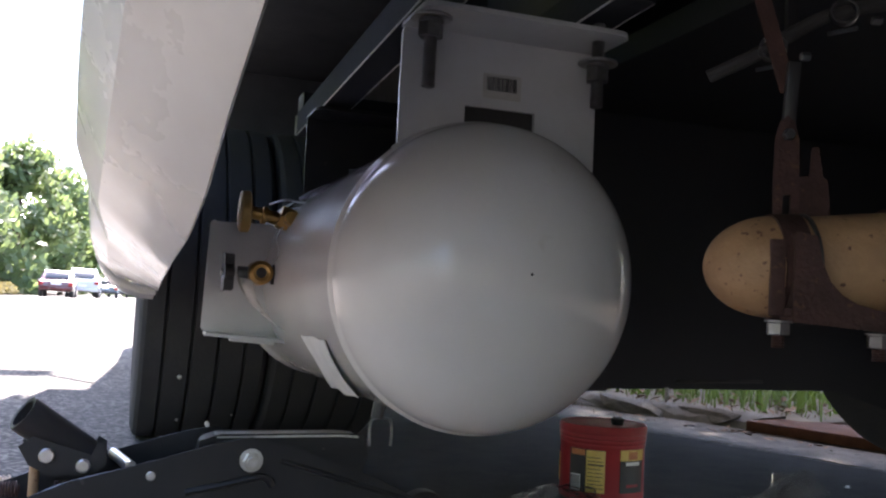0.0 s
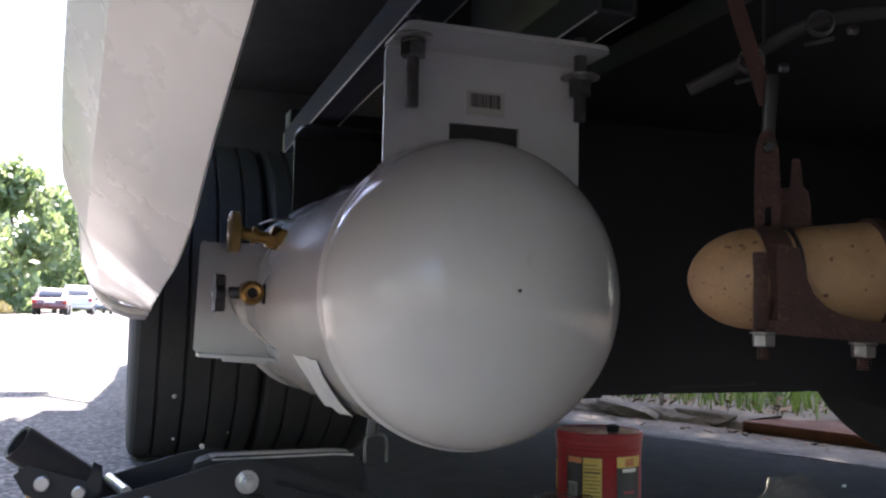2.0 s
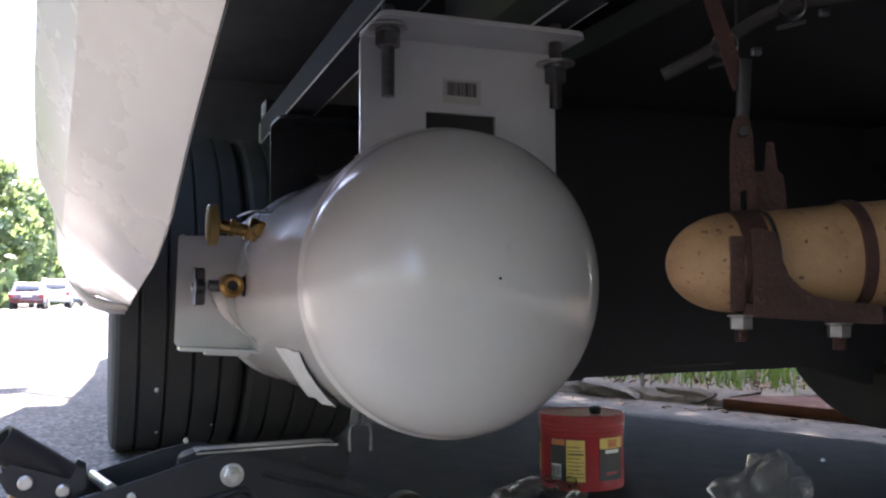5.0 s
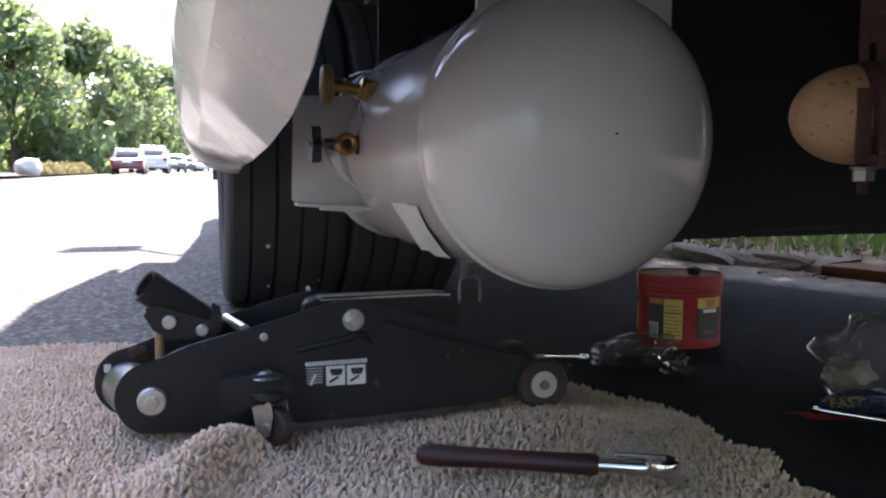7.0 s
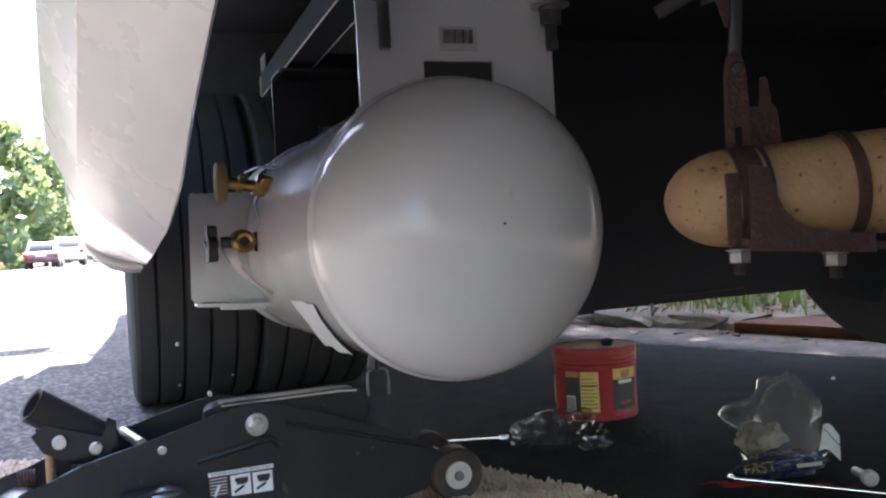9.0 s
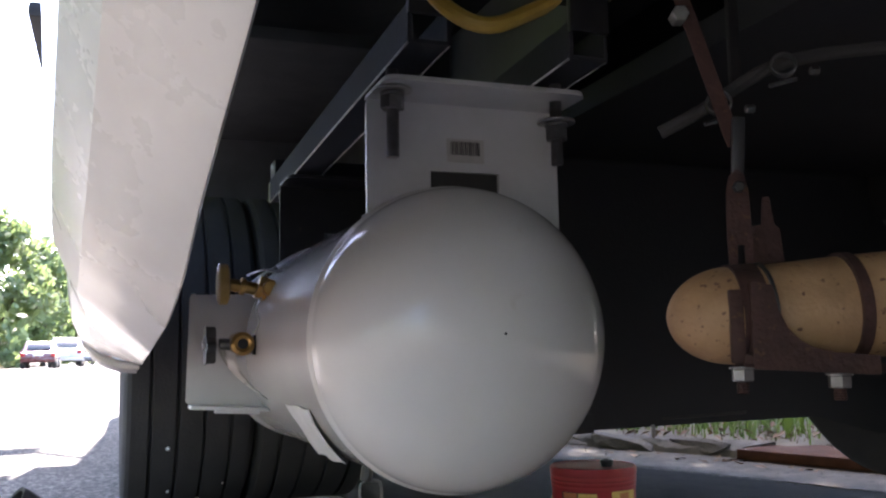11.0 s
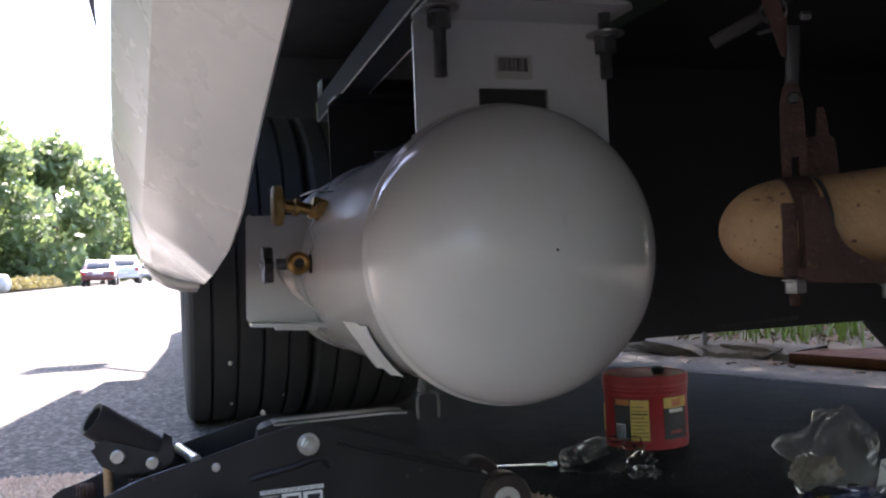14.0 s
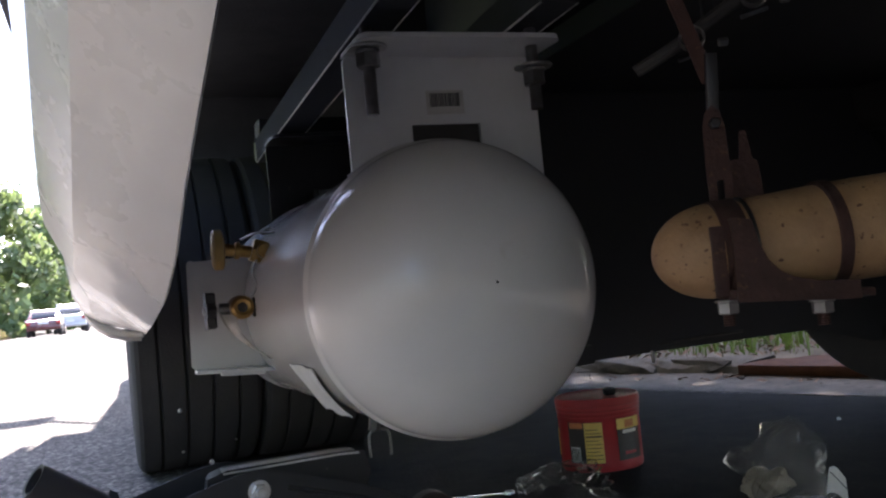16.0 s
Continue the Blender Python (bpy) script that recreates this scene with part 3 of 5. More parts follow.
tail = [(TR * math.cos(a), TL + TB * math.sin(a)) for a in (math.pi / 2 * i / 16 for i in range(17))]
tank_body = part("tank_shell", lathe(head + cyl + tail[:-1] + [(0, TL + TB)], m, 96), TANK_WHITE, tank, smooth=40)


def mount(y, coat, parent):
    """A saddle plate round the tank with a flange at its free end."""
    w0, w1 = 0.288, 0.508
    s0 = math.asin((TX - w0) / TR)
    pts = [(w0, TZ + TR * math.cos(s0)), (w0, 0.602)] + arc(w0 + 0.012, 0.604, 0.012, 180, 90, 4) + arc(w1 - 0.012, 0.604, 0.012, 90, 0, 4)
    a0 = math.degrees(math.acos((w1 - TX) / TR))
    a1 = math.degrees(math.acos((w0 - TX) / TR))
    aa = math.degrees(math.acos((0.437 - TX) / TR))
    ab = math.degrees(math.acos((0.358 - TX) / TR))
    pts += arc(TX, TZ, TR + 0.0005, a0, aa, 6) + [(0.437, 0.5385), (0.358, 0.5385)] + arc(TX, TZ, TR + 0.0005, ab, a1, 6)
    pl = part("saddle_plate", slab(pts, xz(y), 0.0055, 0.0008), coat, parent, "painted steel saddle plate")
    fl = bmesh.new()
    slab([(w0, 0), (w0 + 0.0, -0.062)] + arc(w0 + 0.014, -0.066, 0.014, 180, 270, 4) + arc(w1 - 0.014, -0.066, 0.014, 270, 360, 4) + [(w1, 0)], Matrix.Translation((0, y + 0.005, 0.611)), 0.0055, 0.0009, fl)
    part("plate_flange", fl, coat, pl)
    part("weld_bead", tube([(TX + (TR + 0.002) * math.cos(radians(a)), y - 0.001, TZ + (TR + 0.002) * math.sin(radians(a))) for a in (128, 120, 112, 104)], 0.003, 6), PLATE_WHITE, pl)
    part("weld_bead", tube([(TX + (TR + 0.002) * math.cos(radians(a)), y - 0.001, TZ + (TR + 0.002) * math.sin(radians(a))) for a in (62, 54, 46, 38)], 0.003, 6), PLATE_WHITE, pl)
    return pl


near_plate = mount(0.910, PLATE_WHITE, tank)
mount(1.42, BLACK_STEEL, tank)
# black block set behind the slot as its shadow
part("slot_shadow", box((0.3975, 0.9175, 0.526), (0.086, 0.003, 0.030), 0.001), RUBBER, near_plate, "black block painting the shadow in the slot")


def threaded(x, y, z0, z1, r, bm=None):
    pr = [(0, 0)]
    n = int((z1 - z0) / 0.0018)
    for i in range(n):
        h = (z1 - z0) * i / n
        pr += [(r * 0.86, h + 0.0002), (r, h + 0.0009)]
    pr += [(r * 0.8, z1 - z0), (0, z1 - z0)]
    return lathe(pr, Matrix.Translation((x, y, z0)), 14, bm)


for bx, low, low_washer in ((0.303, 0.540, 0.0), (0.486, 0.542, 0.020)):
    bolt = part("mounting_bolt", threaded(bx, 0.866, low, 0.630, 0.0068), DARK_STEEL, tank, "threaded steel bolt with nut and washer", smooth=20)
    zt = 0.610 - low_washer
    part("washer", rod((bx, 0.866, zt - 0.003), (bx, 0.866, zt), 0.0205, 28, edge=0.0008), STEEL, bolt)
    part("lock_washer", rod((bx, 0.866, zt - 0.007), (bx, 0.866, zt - 0.0031), 0.0125, 20, edge=0.001), DARK_STEEL, bolt)
    part("nut", hexagon((bx, 0.866, zt - 0.021), (bx, 0.866, zt - 0.0071), 0.0125), DARK_STEEL, bolt)

# bar code label on the plate: stripes without meaning
lab = part("stock_label", box((0.398, 0.9088, 0.5615), (0.043, 0.0012, 0.026), 0.0004), LABEL_GREY, near_plate, "silver label with stripes")
stripes = bmesh.new()
rnd = random.Random(8)
x = 0.3805
while x < 0.4145:
    w = rnd.choice((0.0005, 0.0008, 0.0014))
    box((x + w / 2, 0.9079, 0.564), (w, 0.0004, 0.0145), bm=stripes)
    x += w + rnd.choice((0.0006, 0.001))
part("stripes", stripes, INK, lab, smooth=0)

# side bracket by the valves
sb = slab([(0.150, 0.279), (0.30, 0.268), (0.30, 0.436), (0.156, 0.434)] + arc(0.154, 0.430, 0.006, 90, 180, 3) + [(0.144, 0.286)], xz(1.345), 0.005, 0.0008)
side = part("side_bracket", sb, PLATE_WHITE, tank, "white side bracket behind the valves")
part("bracket_lip", box((0.226, 1.325, 0.274), (0.158, 0.045, 0.005), 0.0012, (0, 3.4, 0)), PLATE_WHITE, side)
part("bracket_lip", box((0.210, 1.312, 0.2705), (0.06, 0.02, 0.004), 0.001, (0, 3.4, 0)), PLATE_WHITE, side)

# valves
VY = 1.255
hw = bmesh.new()
lathe([(0, 0), (0.024, 0), (0.0275, 0.002), (0.0275, 0.012), (0.024, 0.014), (0.010, 0.014), (0.008, 0.010), (0, 0.010)], *[along((0.176, VY, 0.443), (0.19, VY, 0.443))[0]], 24, hw)
fill = part("fill_valve", rod((0.19, VY, 0.443), (0.232, VY, 0.436), 0.0085, 16, edge=0.001), BRASS, tank, "brass valve with round yellow knob")
part("knob", hw, YELLOW_KNOB, fill)
part("valve_body", hexagon((0.228, VY, 0.440), (0.258, VY, 0.430), 0.017), BRASS, fill)
part("collar", rod((0.205, VY, 0.4405), (0.212, VY, 0.4395), 0.012, 16, edge=0.001), BRASS, fill)
part("outlet", rod((0.242, VY - 0.03, 0.436), (0.242, VY, 0.436), 0.010, 16, edge=0.001), BRASS, fill)
vent = part("relief_valve", rod((0.252, VY + 0.02, 0.445), (0.275, VY + 0.02, 0.434), 0.014, 16, edge=0.001), STEEL, tank, "round plated relief valve")
part("pull_wire", tube([(0.215, VY, 0.455), (0.235, VY - 0.01, 0.462), (0.262, VY, 0.462), (0.285, VY, 0.475)], 0.0015, 6), STEEL, vent)
serv = part("service_valve", rod((0.178, VY, 0.363), (0.232, VY, 0.362), 0.008, 16, edge=0.001), DARK_STEEL, tank, "brass service valve with grey star wheel")
star = []
for i in range(48):
    a = 2 * math.pi * i / 48
    r = 0.0235 + 0.004 * math.cos(6 * a)
    star.append((r * math.cos(a), r * math.sin(a)))
part("star_wheel", slab(star, along((0.160, VY, 0.362), (0.172, VY, 0.362))[0], 0.013, 0.002), BLACK_STEEL, serv, "dark grey star-shaped hand wheel")
part("wheel_nut", hexagon((0.157, VY, 0.362), (0.163, VY, 0.362), 0.006), STEEL, serv)
out = bmesh.new()
lathe([(0.006, -0.020), (0.011, -0.022), (0.0155, -0.018), (0.0165, 0.0), (0.0165, 0.016), (0, 0.016)], Matrix.Translation((0.207, VY, 0.363)) @ Euler((radians(-90), 0, 0)).to_matrix().to_4x4(), 24, out)
part("outlet", out, BRASS, serv, "open brass outlet")
# black plug paints the darkness inside the open outlet
part("outlet_bore_dark", rod((0.207, VY - 0.0205, 0.363), (0.207, VY - 0.010, 0.363), 0.007, 16), INK, serv)
part("valve_base", hexagon((0.222, VY, 0.362), (0.245, VY, 0.361), 0.015), BLACK_STEEL, serv)
part("red_cap", box((0.236, VY - 0.012, 0.336), (0.012, 0.014, 0.014), 0.003), RED_PLASTIC, tank, "small red plastic cap")
part("gauge_cap", lathe([(0, 0), (0.011, 0.001), (0.010, 0.004), (0, 0.005)], along((0.246, VY - 0.03, 0.322), (0.240, VY - 0.034, 0.320))[0], 16), JACK_BLACK, tank)
# pale curved strip stands in for a reflection on the glossy tank
part("reflection_strip", solid(sheet(lambda u, v: Vector((0.176 + (0.022 - 0.012 * v) * u + 0.046 * v * v + 0.014 * v, VY - 0.008 + 0.008 * math.sin(u * 4 + v * 3), 0.360 - 0.066 * v - 0.008 * u)), 4, 8), 0.0006), LABEL_GREY, serv, "pale strip modelled in place of a tank reflection")
wire = bmesh.new()
tube([(0.236, VY - 0.005, 0.43), (0.224, VY - 0.02, 0.41), (0.228, VY - 0.02, 0.39), (0.219, VY - 0.02, 0.375)], 0.0013, 6, wire)
part("cap_chain", wire, STEEL, tank)


def tank_patch(u, v):
    a = radians(207 + 28 * u)
    r = TR + 0.0025 + 0.012 * max(0, u - 0.4) ** 1.3 + 0.0015 * math.sin(v * 9 + u * 4)
    return Vector((TX + r * math.cos(a), 0.972 + 0.13 * v + 0.03 * u, TZ + r * math.sin(a)))


part("peeling_label", solid(sheet(tank_patch, 14, 8), 0.0008), LABEL_WHITE, tank, "half-peeled pale paper label")
part("paint_chip", rod((0.3822, 0.7805, 0.3620), (0.3822, 0.7792, 0.3620), 0.0014, 8), INK, tank)
part("drain_plug", rod((0.352, 1.16, 0.186), (0.356, 1.16, 0.212), 0.008, 10, edge=0.001), BLACK_STEEL, tank)
part("wire_loop", tube([(0.344, 1.16, 0.152), (0.344, 1.16, 0.178), (0.350, 1.16, 0.186), (0.366, 1.16, 0.186), (0.372, 1.16, 0.178), (0.372, 1.16, 0.152)], 0.0018, 8), DARK_STEEL, tank, "bent wire loop")

# ---------- tan exhaust end with its hanger ----------
R0 = Vector((0.474, 0.5645, 0.326))
RT = Vector((0.94, -0.34, 0.0)).normalized()
DEEP = Vector((0.34, 0.94, 0.0)).normalized()


def ex(a, d, z):
    """A place by its run along the exhaust, its depth and its height."""
    p = R0 + RT * a + DEEP * d
    return Vector((p.x, p.y, z))


muf = thing("exhaust_end", tuple(ex(0.1, 0.045, 0.33)), "tan heat-coated exhaust end in rusty clamp", "exhaust")
p0, p1 = ex(-0.050, 0.015, 0.3665), ex(0.40, 0.015, 0.392)
mm, n = along(p0, p1)
prof = [(0.0365 * math.sin(a), 0.048 - 0.048 * math.cos(a)) for a in (math.pi / 2 * i / 14 for i in range(15))] + [(0.0355, 0.07), (0.037, 0.10), (0.0375, 0.11), (0.039, 0.16), (0.039, n), (0.0, n)]
part("exhaust_pipe", lathe(prof, mm, 48), TAN, muf, smooth=40)


def ring(s, w, t, name, mat):
    mr, _ = along(p0 + (p1 - p0).normalized() * s, p1)
    rr = float(np.interp(s, [0.05, 0.07, 0.10, 0.16, 1], [0.0345, 0.0355, 0.037, 0.039, 0.039]))
    part(name, lathe([(rr - 0.001, 0), (rr + t, 0.001), (rr + t, w - 0.001), (rr - 0.001, w)], mr, 40), mat, muf)


ring(0.045, 0.021, 0.0032, "strap_or_shade_ring", RUST)
# narrow black ring paints the shadow beside the strap
ring(0.068, 0.004, 0.0022, "strap_or_shade_ring", BLACK_STEEL)
ring(0.128, 0.010, 0.003, "strap_or_shade_ring", RUST)
ring(0.235, 0.011, 0.003, "strap_or_shade_ring", BLACK_STEEL)
cl = bmesh.new()
# cradle plate facing the viewer with a round cut, and its upright edge
c0 = mm @ Vector((0, 0, 0.10))
mface = Matrix((( RT.x, 0, DEEP.x, R0.x), (RT.y, 0, DEEP.y, R0.y), (0, 1, 0, 0), (0, 0, 0, 1)))
slab([(-0.002, 0.3305), (0.085, 0.3250), (0.085, 0.3375), (0.055, 0.340), (0.040, 0.3435), (0.030, 0.3490), (0.022, 0.3575), (0.016, 0.3710), (0.0125, 0.3880), (-0.001, 0.3900)], mface @ Matrix.Translation((0, 0, -0.03)), 0.005, 0.0006, cl)
part("cradle", cl, RUST, muf, "red-brown rusty cradle plate")
part("cradle", box(tuple(ex(-0.010, -0.020, 0.360)), (0.010, 0.005, 0.052), 0.001, (0, 0, -20)), RUST, muf)
part("cradle", box(tuple(ex(0.002, -0.014, 0.361)), (0.004, 0.030, 0.060), 0.001, (0, 0, -20)), RUST, muf)
part("cradle", box(tuple(ex(0.046, 0.01, 0.3325)), (0.105, 0.07, 0.006), 0.001, (0, 4.6, -20)), RUST, muf)
for a, z in ((0.0, 0.3265), (0.0705, 0.3205)):
    q = ex(a, 0.004, z)
    nb = part("clamp_nut", hexagon((q.x, q.y, z - 0.006), (q.x, q.y, z + 0.003), 0.0082), DARK_STEEL, muf, "dull plated nut on rusty stud")
    part("washer", rod((q.x, q.y, z + 0.003), (q.x, q.y, z + 0.0045), 0.0095, 20), DARK_STEEL, nb)
    part("stud", threaded(q.x, q.y, z - 0.015, z - 0.0055, 0.0048), RUST, nb)
hang = bmesh.new()
slab([(0.004, 0.396), (0.009, 0.396), (0.009, 0.424), (0.016, 0.424), (0.016, 0.396), (0.021, 0.396), (0.021, 0.430), (0.020, 0.466), (0.017, 0.478), (0.012, 0.482), (0.007, 0.478), (0.004, 0.466), (0.003, 0.430)], mface @ Matrix.Translation((0, 0, 0.028)), 0.004, 0.0006, hang)
part("hanger_strap", hang, RUST, muf)
hang = bmesh.new()
slab([(0.020, 0.398), (0.050, 0.401), (0.047, 0.437), (0.043, 0.440), (0.040, 0.462), (0.036, 0.462), (0.034, 0.440), (0.020, 0.438)], mface @ Matrix.Translation((0, 0, 0.04)), 0.004, 0.0006, hang)
part("hanger_strap", hang, RUST, muf)
part("hanger_bolt", hexagon(tuple(ex(0.012, 0.022, 0.468)), tuple(ex(0.012, 0.036, 0.468)), 0.0045), BLACK_STEEL, muf)
part("hanger_link", box(tuple(ex(0.016, 0.034, 0.498)), (0.010, 0.006, 0.055), 0.002, (0, 4, -20)), BLACK_STEEL, muf)
part("hanger_rod", slab([(-0.048, 0.70), (-0.037, 0.70), (0.022, 0.505), (0.011, 0.503)], mface @ Matrix.Translation((0, 0, 0.04)), 0.004, 0.0006), RUST, muf)
part("hanger_rod", box(tuple(ex(-0.043, 0.04, 0.93)), (0.012, 0.006, 0.48), 0.001, (0, 0, -20)), RUST, muf)
part("rod_nut", hexagon(tuple(ex(-0.024, 0.03, 0.610)), tuple(ex(-0.024, 0.045, 0.610)), 0.007), STEEL, muf)

# fuel line with two hose clamps over the exhaust
line = thing("fuel_line", tuple(ex(0.05, 0.10, 0.52)), "dark fuel hose with bright clamp rings", "hose")
part("hose", tube([ex(-0.02, 0.13, 0.537), ex(0.02, 0.12, 0.557), ex(0.08, 0.115, 0.592), ex(0.16, 0.12, 0.607), ex(0.33, 0.14, 0.622)], 0.006, 10, smooth=5), RUBBER, line)
for a, z in ((0.025, 0.5555), (0.083, 0.5885)):
    c = ex(a, 0.102, z)
    t = bmesh.new()
    lathe([(0.0095, -0.003), (0.0112, -0.003), (0.0112, 0.003), (0.0095, 0.003), (0.0095, -0.003)], Matrix.Translation(c) @ Euler((radians(78), 0, radians(-35))).to_matrix().to_4x4(), 28, t)
    part("clamp_ring", t, DARK_STEEL, line, "bright metal hose clamp ring")
    q = ex(a + 0.022, 0.10, z - 0.006)
    part("clamp_screw", hexagon(tuple(q), tuple(q + RT * 0.008), 0.004), DARK_STEEL, line)
    part("clamp_tail", rod(tuple(ex(a - 0.014, 0.10, z - 0.019)), tuple(ex(a + 0.010, 0.10, z - 0.013)), 0.002, 6), DARK_STEEL, line)
part("line_stay", box(tuple(ex(0.05, 0.13, 0.86)), (0.012, 0.004, 0.56), 0.001), BLACK_STEEL, line)


# ---------- trolley jack ----------
jack = thing("trolley_jack", (0.15, 1.13, 0.02), "black steel trolley jack standing on beige carpet", "jack")


def cheek(y, dx, name):
    pts = arc(-0.043 + dx, 0.068, 0.042, 250, 118, 10) + [(-0.035 + dx, 0.113), (0.00 + dx, 0.127), (0.08 + dx, 0.147), (0.15 + dx, 0.167)] + arc(0.187 + dx, 0.149, 0.024, 105, 75, 4) + [(0.24 + dx, 0.160), (0.33 + dx, 0.128), (0.375 + dx, 0.106), (0.396 + dx, 0.096)] + arc(0.398 + dx, 0.078, 0.014, 70, -40, 5) + [(0.39 + dx, 0.045), (0.36 + dx, 0.038), (0.20 + dx, 0.030), (0.02 + dx, 0.026)]
    return part(name, slab(pts, xz(y), 0.005, 0.0011), JACK_BLACK, jack, "black enamelled side plate")


near_side = cheek(1.078, 0.0, "side_plate")
far_side = cheek(1.172, -0.030, "side_plate")
for yy, dx, side_ob in ((1.0795, 0.0, near_side), (1.1735, -0.030, far_side)):
    crest = [(-0.062, 0.1045), (-0.035, 0.1132), (0.00, 0.1272), (0.08, 0.1472), (0.15, 0.1672), (0.187, 0.1732)]
    part("edge_line", tube([(x + dx, yy, z) for x, z in crest], 0.0009, 6), DARK_STEEL, side_ob, "bare worn top edge")
rib = bmesh.new()
tube([(0.118, 1.0785, 0.115), (0.165, 1.0765, 0.124), (0.20, 1.0765, 0.131), (0.212, 1.0785, 0.120)], 0.004, 8, rib)
tube([(0.22, 1.0785, 0.148), (0.30, 1.0765, 0.124), (0.40, 1.0785, 0.094)], 0.003, 8, rib)
part("pressed_rib", rib, JACK_BLACK, near_side)
bolt = part("pivot_bolt", hexagon((0.187, 1.066, 0.149), (0.187, 1.076, 0.149), 0.0098), STEEL, jack, "plated pivot bolt with washer")
part("washer", rod((0.187, 1.0745, 0.149), (0.187, 1.0779, 0.149), 0.0130, 24, edge=0.0006), STEEL, bolt)
part("bolt_end", rod((0.187, 1.062, 0.149), (0.187, 1.066, 0.149), 0.0058, 16, edge=0.0006), STEEL, bolt)
rb = part("rear_bolt", rod((-0.045, 1.068, 0.066), (-0.045, 1.0779, 0.066), 0.0165, 24, edge=0.002), STEEL, jack, "round plated rear bolt")
part("bolt_end", hexagon((-0.045, 1.063, 0.066), (-0.045, 1.068, 0.066), 0.008), STEEL, rb)
part("rear_roller", rod((-0.058, 1.098, 0.064), (-0.078, 1.170, 0.064), 0.030, 24, edge=0.002), DARK_STEEL, jack, "grey steel rear roller")
part("cross_shaft", rod((0.060, 1.083, 0.142), (0.042, 1.172, 0.142), 0.0062, 14), STEEL, jack)
part("cross_shaft_end", rod((0.081, 1.0745, 0.133), (0.081, 1.0779, 0.133), 0.005, 14, edge=0.001), STEEL, jack)
part("far_pin", rod((0.145, 1.169, 0.176), (0.145, 1.175, 0.176), 0.003, 8), STEEL, jack)
# pump block with springs
part("pump_block", box((0.03, 1.13, 0.070), (0.10, 0.07, 0.055), 0.006), JACK_BLACK, jack)
part("pump_piston", rod((-0.037, 1.118, 0.085), (-0.037, 1.118, 0.145), 0.0052, 14, edge=0.0005), TAN, jack)
for cx in (-0.068, -0.012):
    pts = [(cx + 0.020 * k / 40 - 0.004, 1.125 + 0.0075 * math.cos(k * 0.95), 0.112 + 0.0075 * math.sin(k * 0.95)) for k in range(41)]
    part("return_spring", tube(pts, 0.0013, 6, smooth=2), RUST, jack)
part("label_tag", box((-0.1005, 1.1712, 0.086), (0.008, 0.001, 0.010), 0.0003), LABEL_WHITE, jack)
# handle socket
sock = bmesh.new()
mk, nk = along((-0.052, 1.114, 0.194), (0.012, 1.136, 0.146))
lathe([(0.0155, 0.03), (0.0155, 0.0), (0.0195, -0.001), (0.0205, 0.004), (0.0200, 0.02), (0.0200, nk), (0.010, nk + 0.006), (0, nk + 0.006)], mk, 28, sock)
sk = part("handle_socket", sock, JACK_BLACK, jack, "black tube socket for the handle")
part("socket_bore", lathe([(0, 0.03), (0.0156, 0.03), (0.0156, 0.028)], mk, 24), INK, sk)
for yy in (1.103, 1.147):
    yk = slab([(-0.052, 0.160), (-0.040, 0.170), (0.020, 0.150), (0.026, 0.164), (0.033, 0.160), (0.034, 0.142), (0.020, 0.130), (-0.024, 0.132), (-0.042, 0.142)], xz(yy), 0.006, 0.0012)
    part("yoke_plate", yk, JACK_BLACK, sk)
for px, pz, pr, mt in ((-0.025, 0.151, 0.0080, STEEL), (0.012, 0.140, 0.0072, STEEL)):
    part("yoke_pin", rod((px, 1.097, pz), (px, 1.155, pz), pr, 20, edge=0.0015), mt, sk)
# lifting arm
arm = slab([(0.13, 0.140), (0.135, 0.165), (0.155, 0.1715), (0.30, 0.1730), (0.316, 0.171), (0.322, 0.150), (0.315, 0.130), (0.28, 0.130), (0.19, 0.120)], xz(1.095), 0.062, 0.004)
am = part("lift_arm", arm, JACK_BLACK, jack, "black lifting arm, worn on top")
part("worn_top", bevel(slab([(0.150, 0.1725), (0.29, 0.1748), (0.312, 0.1735), (0.312, 0.1718), (0.29, 0.1732), (0.150, 0.1712)], xz(1.094), 0.040), 0.0004), STEEL, am, "bare worn metal on arm")
part("belly_pan", box((0.19, 1.128, 0.066), (0.36, 0.080, 0.03), 0.006), JACK_BLACK, jack)
# front wheels
for yy in (1.085, 1.190):
    w = bmesh.new()
    mw, _ = along((0.429, yy - 0.018, 0.057), (0.429, yy + 0.016, 0.057))
    lathe([(0.006, 0.002), (0.026, 0.001), (0.031, 0.0), (0.0335, 0.004), (0.0335, 0.028), (0.031, 0.034), (0.006, 0.034)], mw, 40, w)
    wh = part("front_wheel", w, WHEEL_RED, jack, "dark brown front wheel, pale grey hub")
    part("hub", lathe([(0, -0.0015), (0.008, -0.0015), (0.0160, -0.0012), (0.0172, 0.0002), (0.0172, 0.006), (0, 0.006)], mw, 28), LABEL_GREY, wh)
    part("hub_cap", lathe([(0, -0.0050), (0.0055, -0.0047), (0.0065, -0.001), (0, -0.001)], mw, 20), DARK_STEEL, wh)
part("front_axle", rod((0.429, 1.07, 0.056), (0.429, 1.21, 0.056), 0.007, 14), DARK_STEEL, jack)
# rear caster on its outrigger
arm2 = bmesh.new()
slab([(0.030, 0.086), (0.036, 0.092), (0.084, 0.096), (0.100, 0.090), (0.106, 0.080), (0.082, 0.072), (0.034, 0.060)], xz(1.028), 0.052, 0.004, arm2)
cas = part("caster_outrigger", arm2, JACK_BLACK, jack)
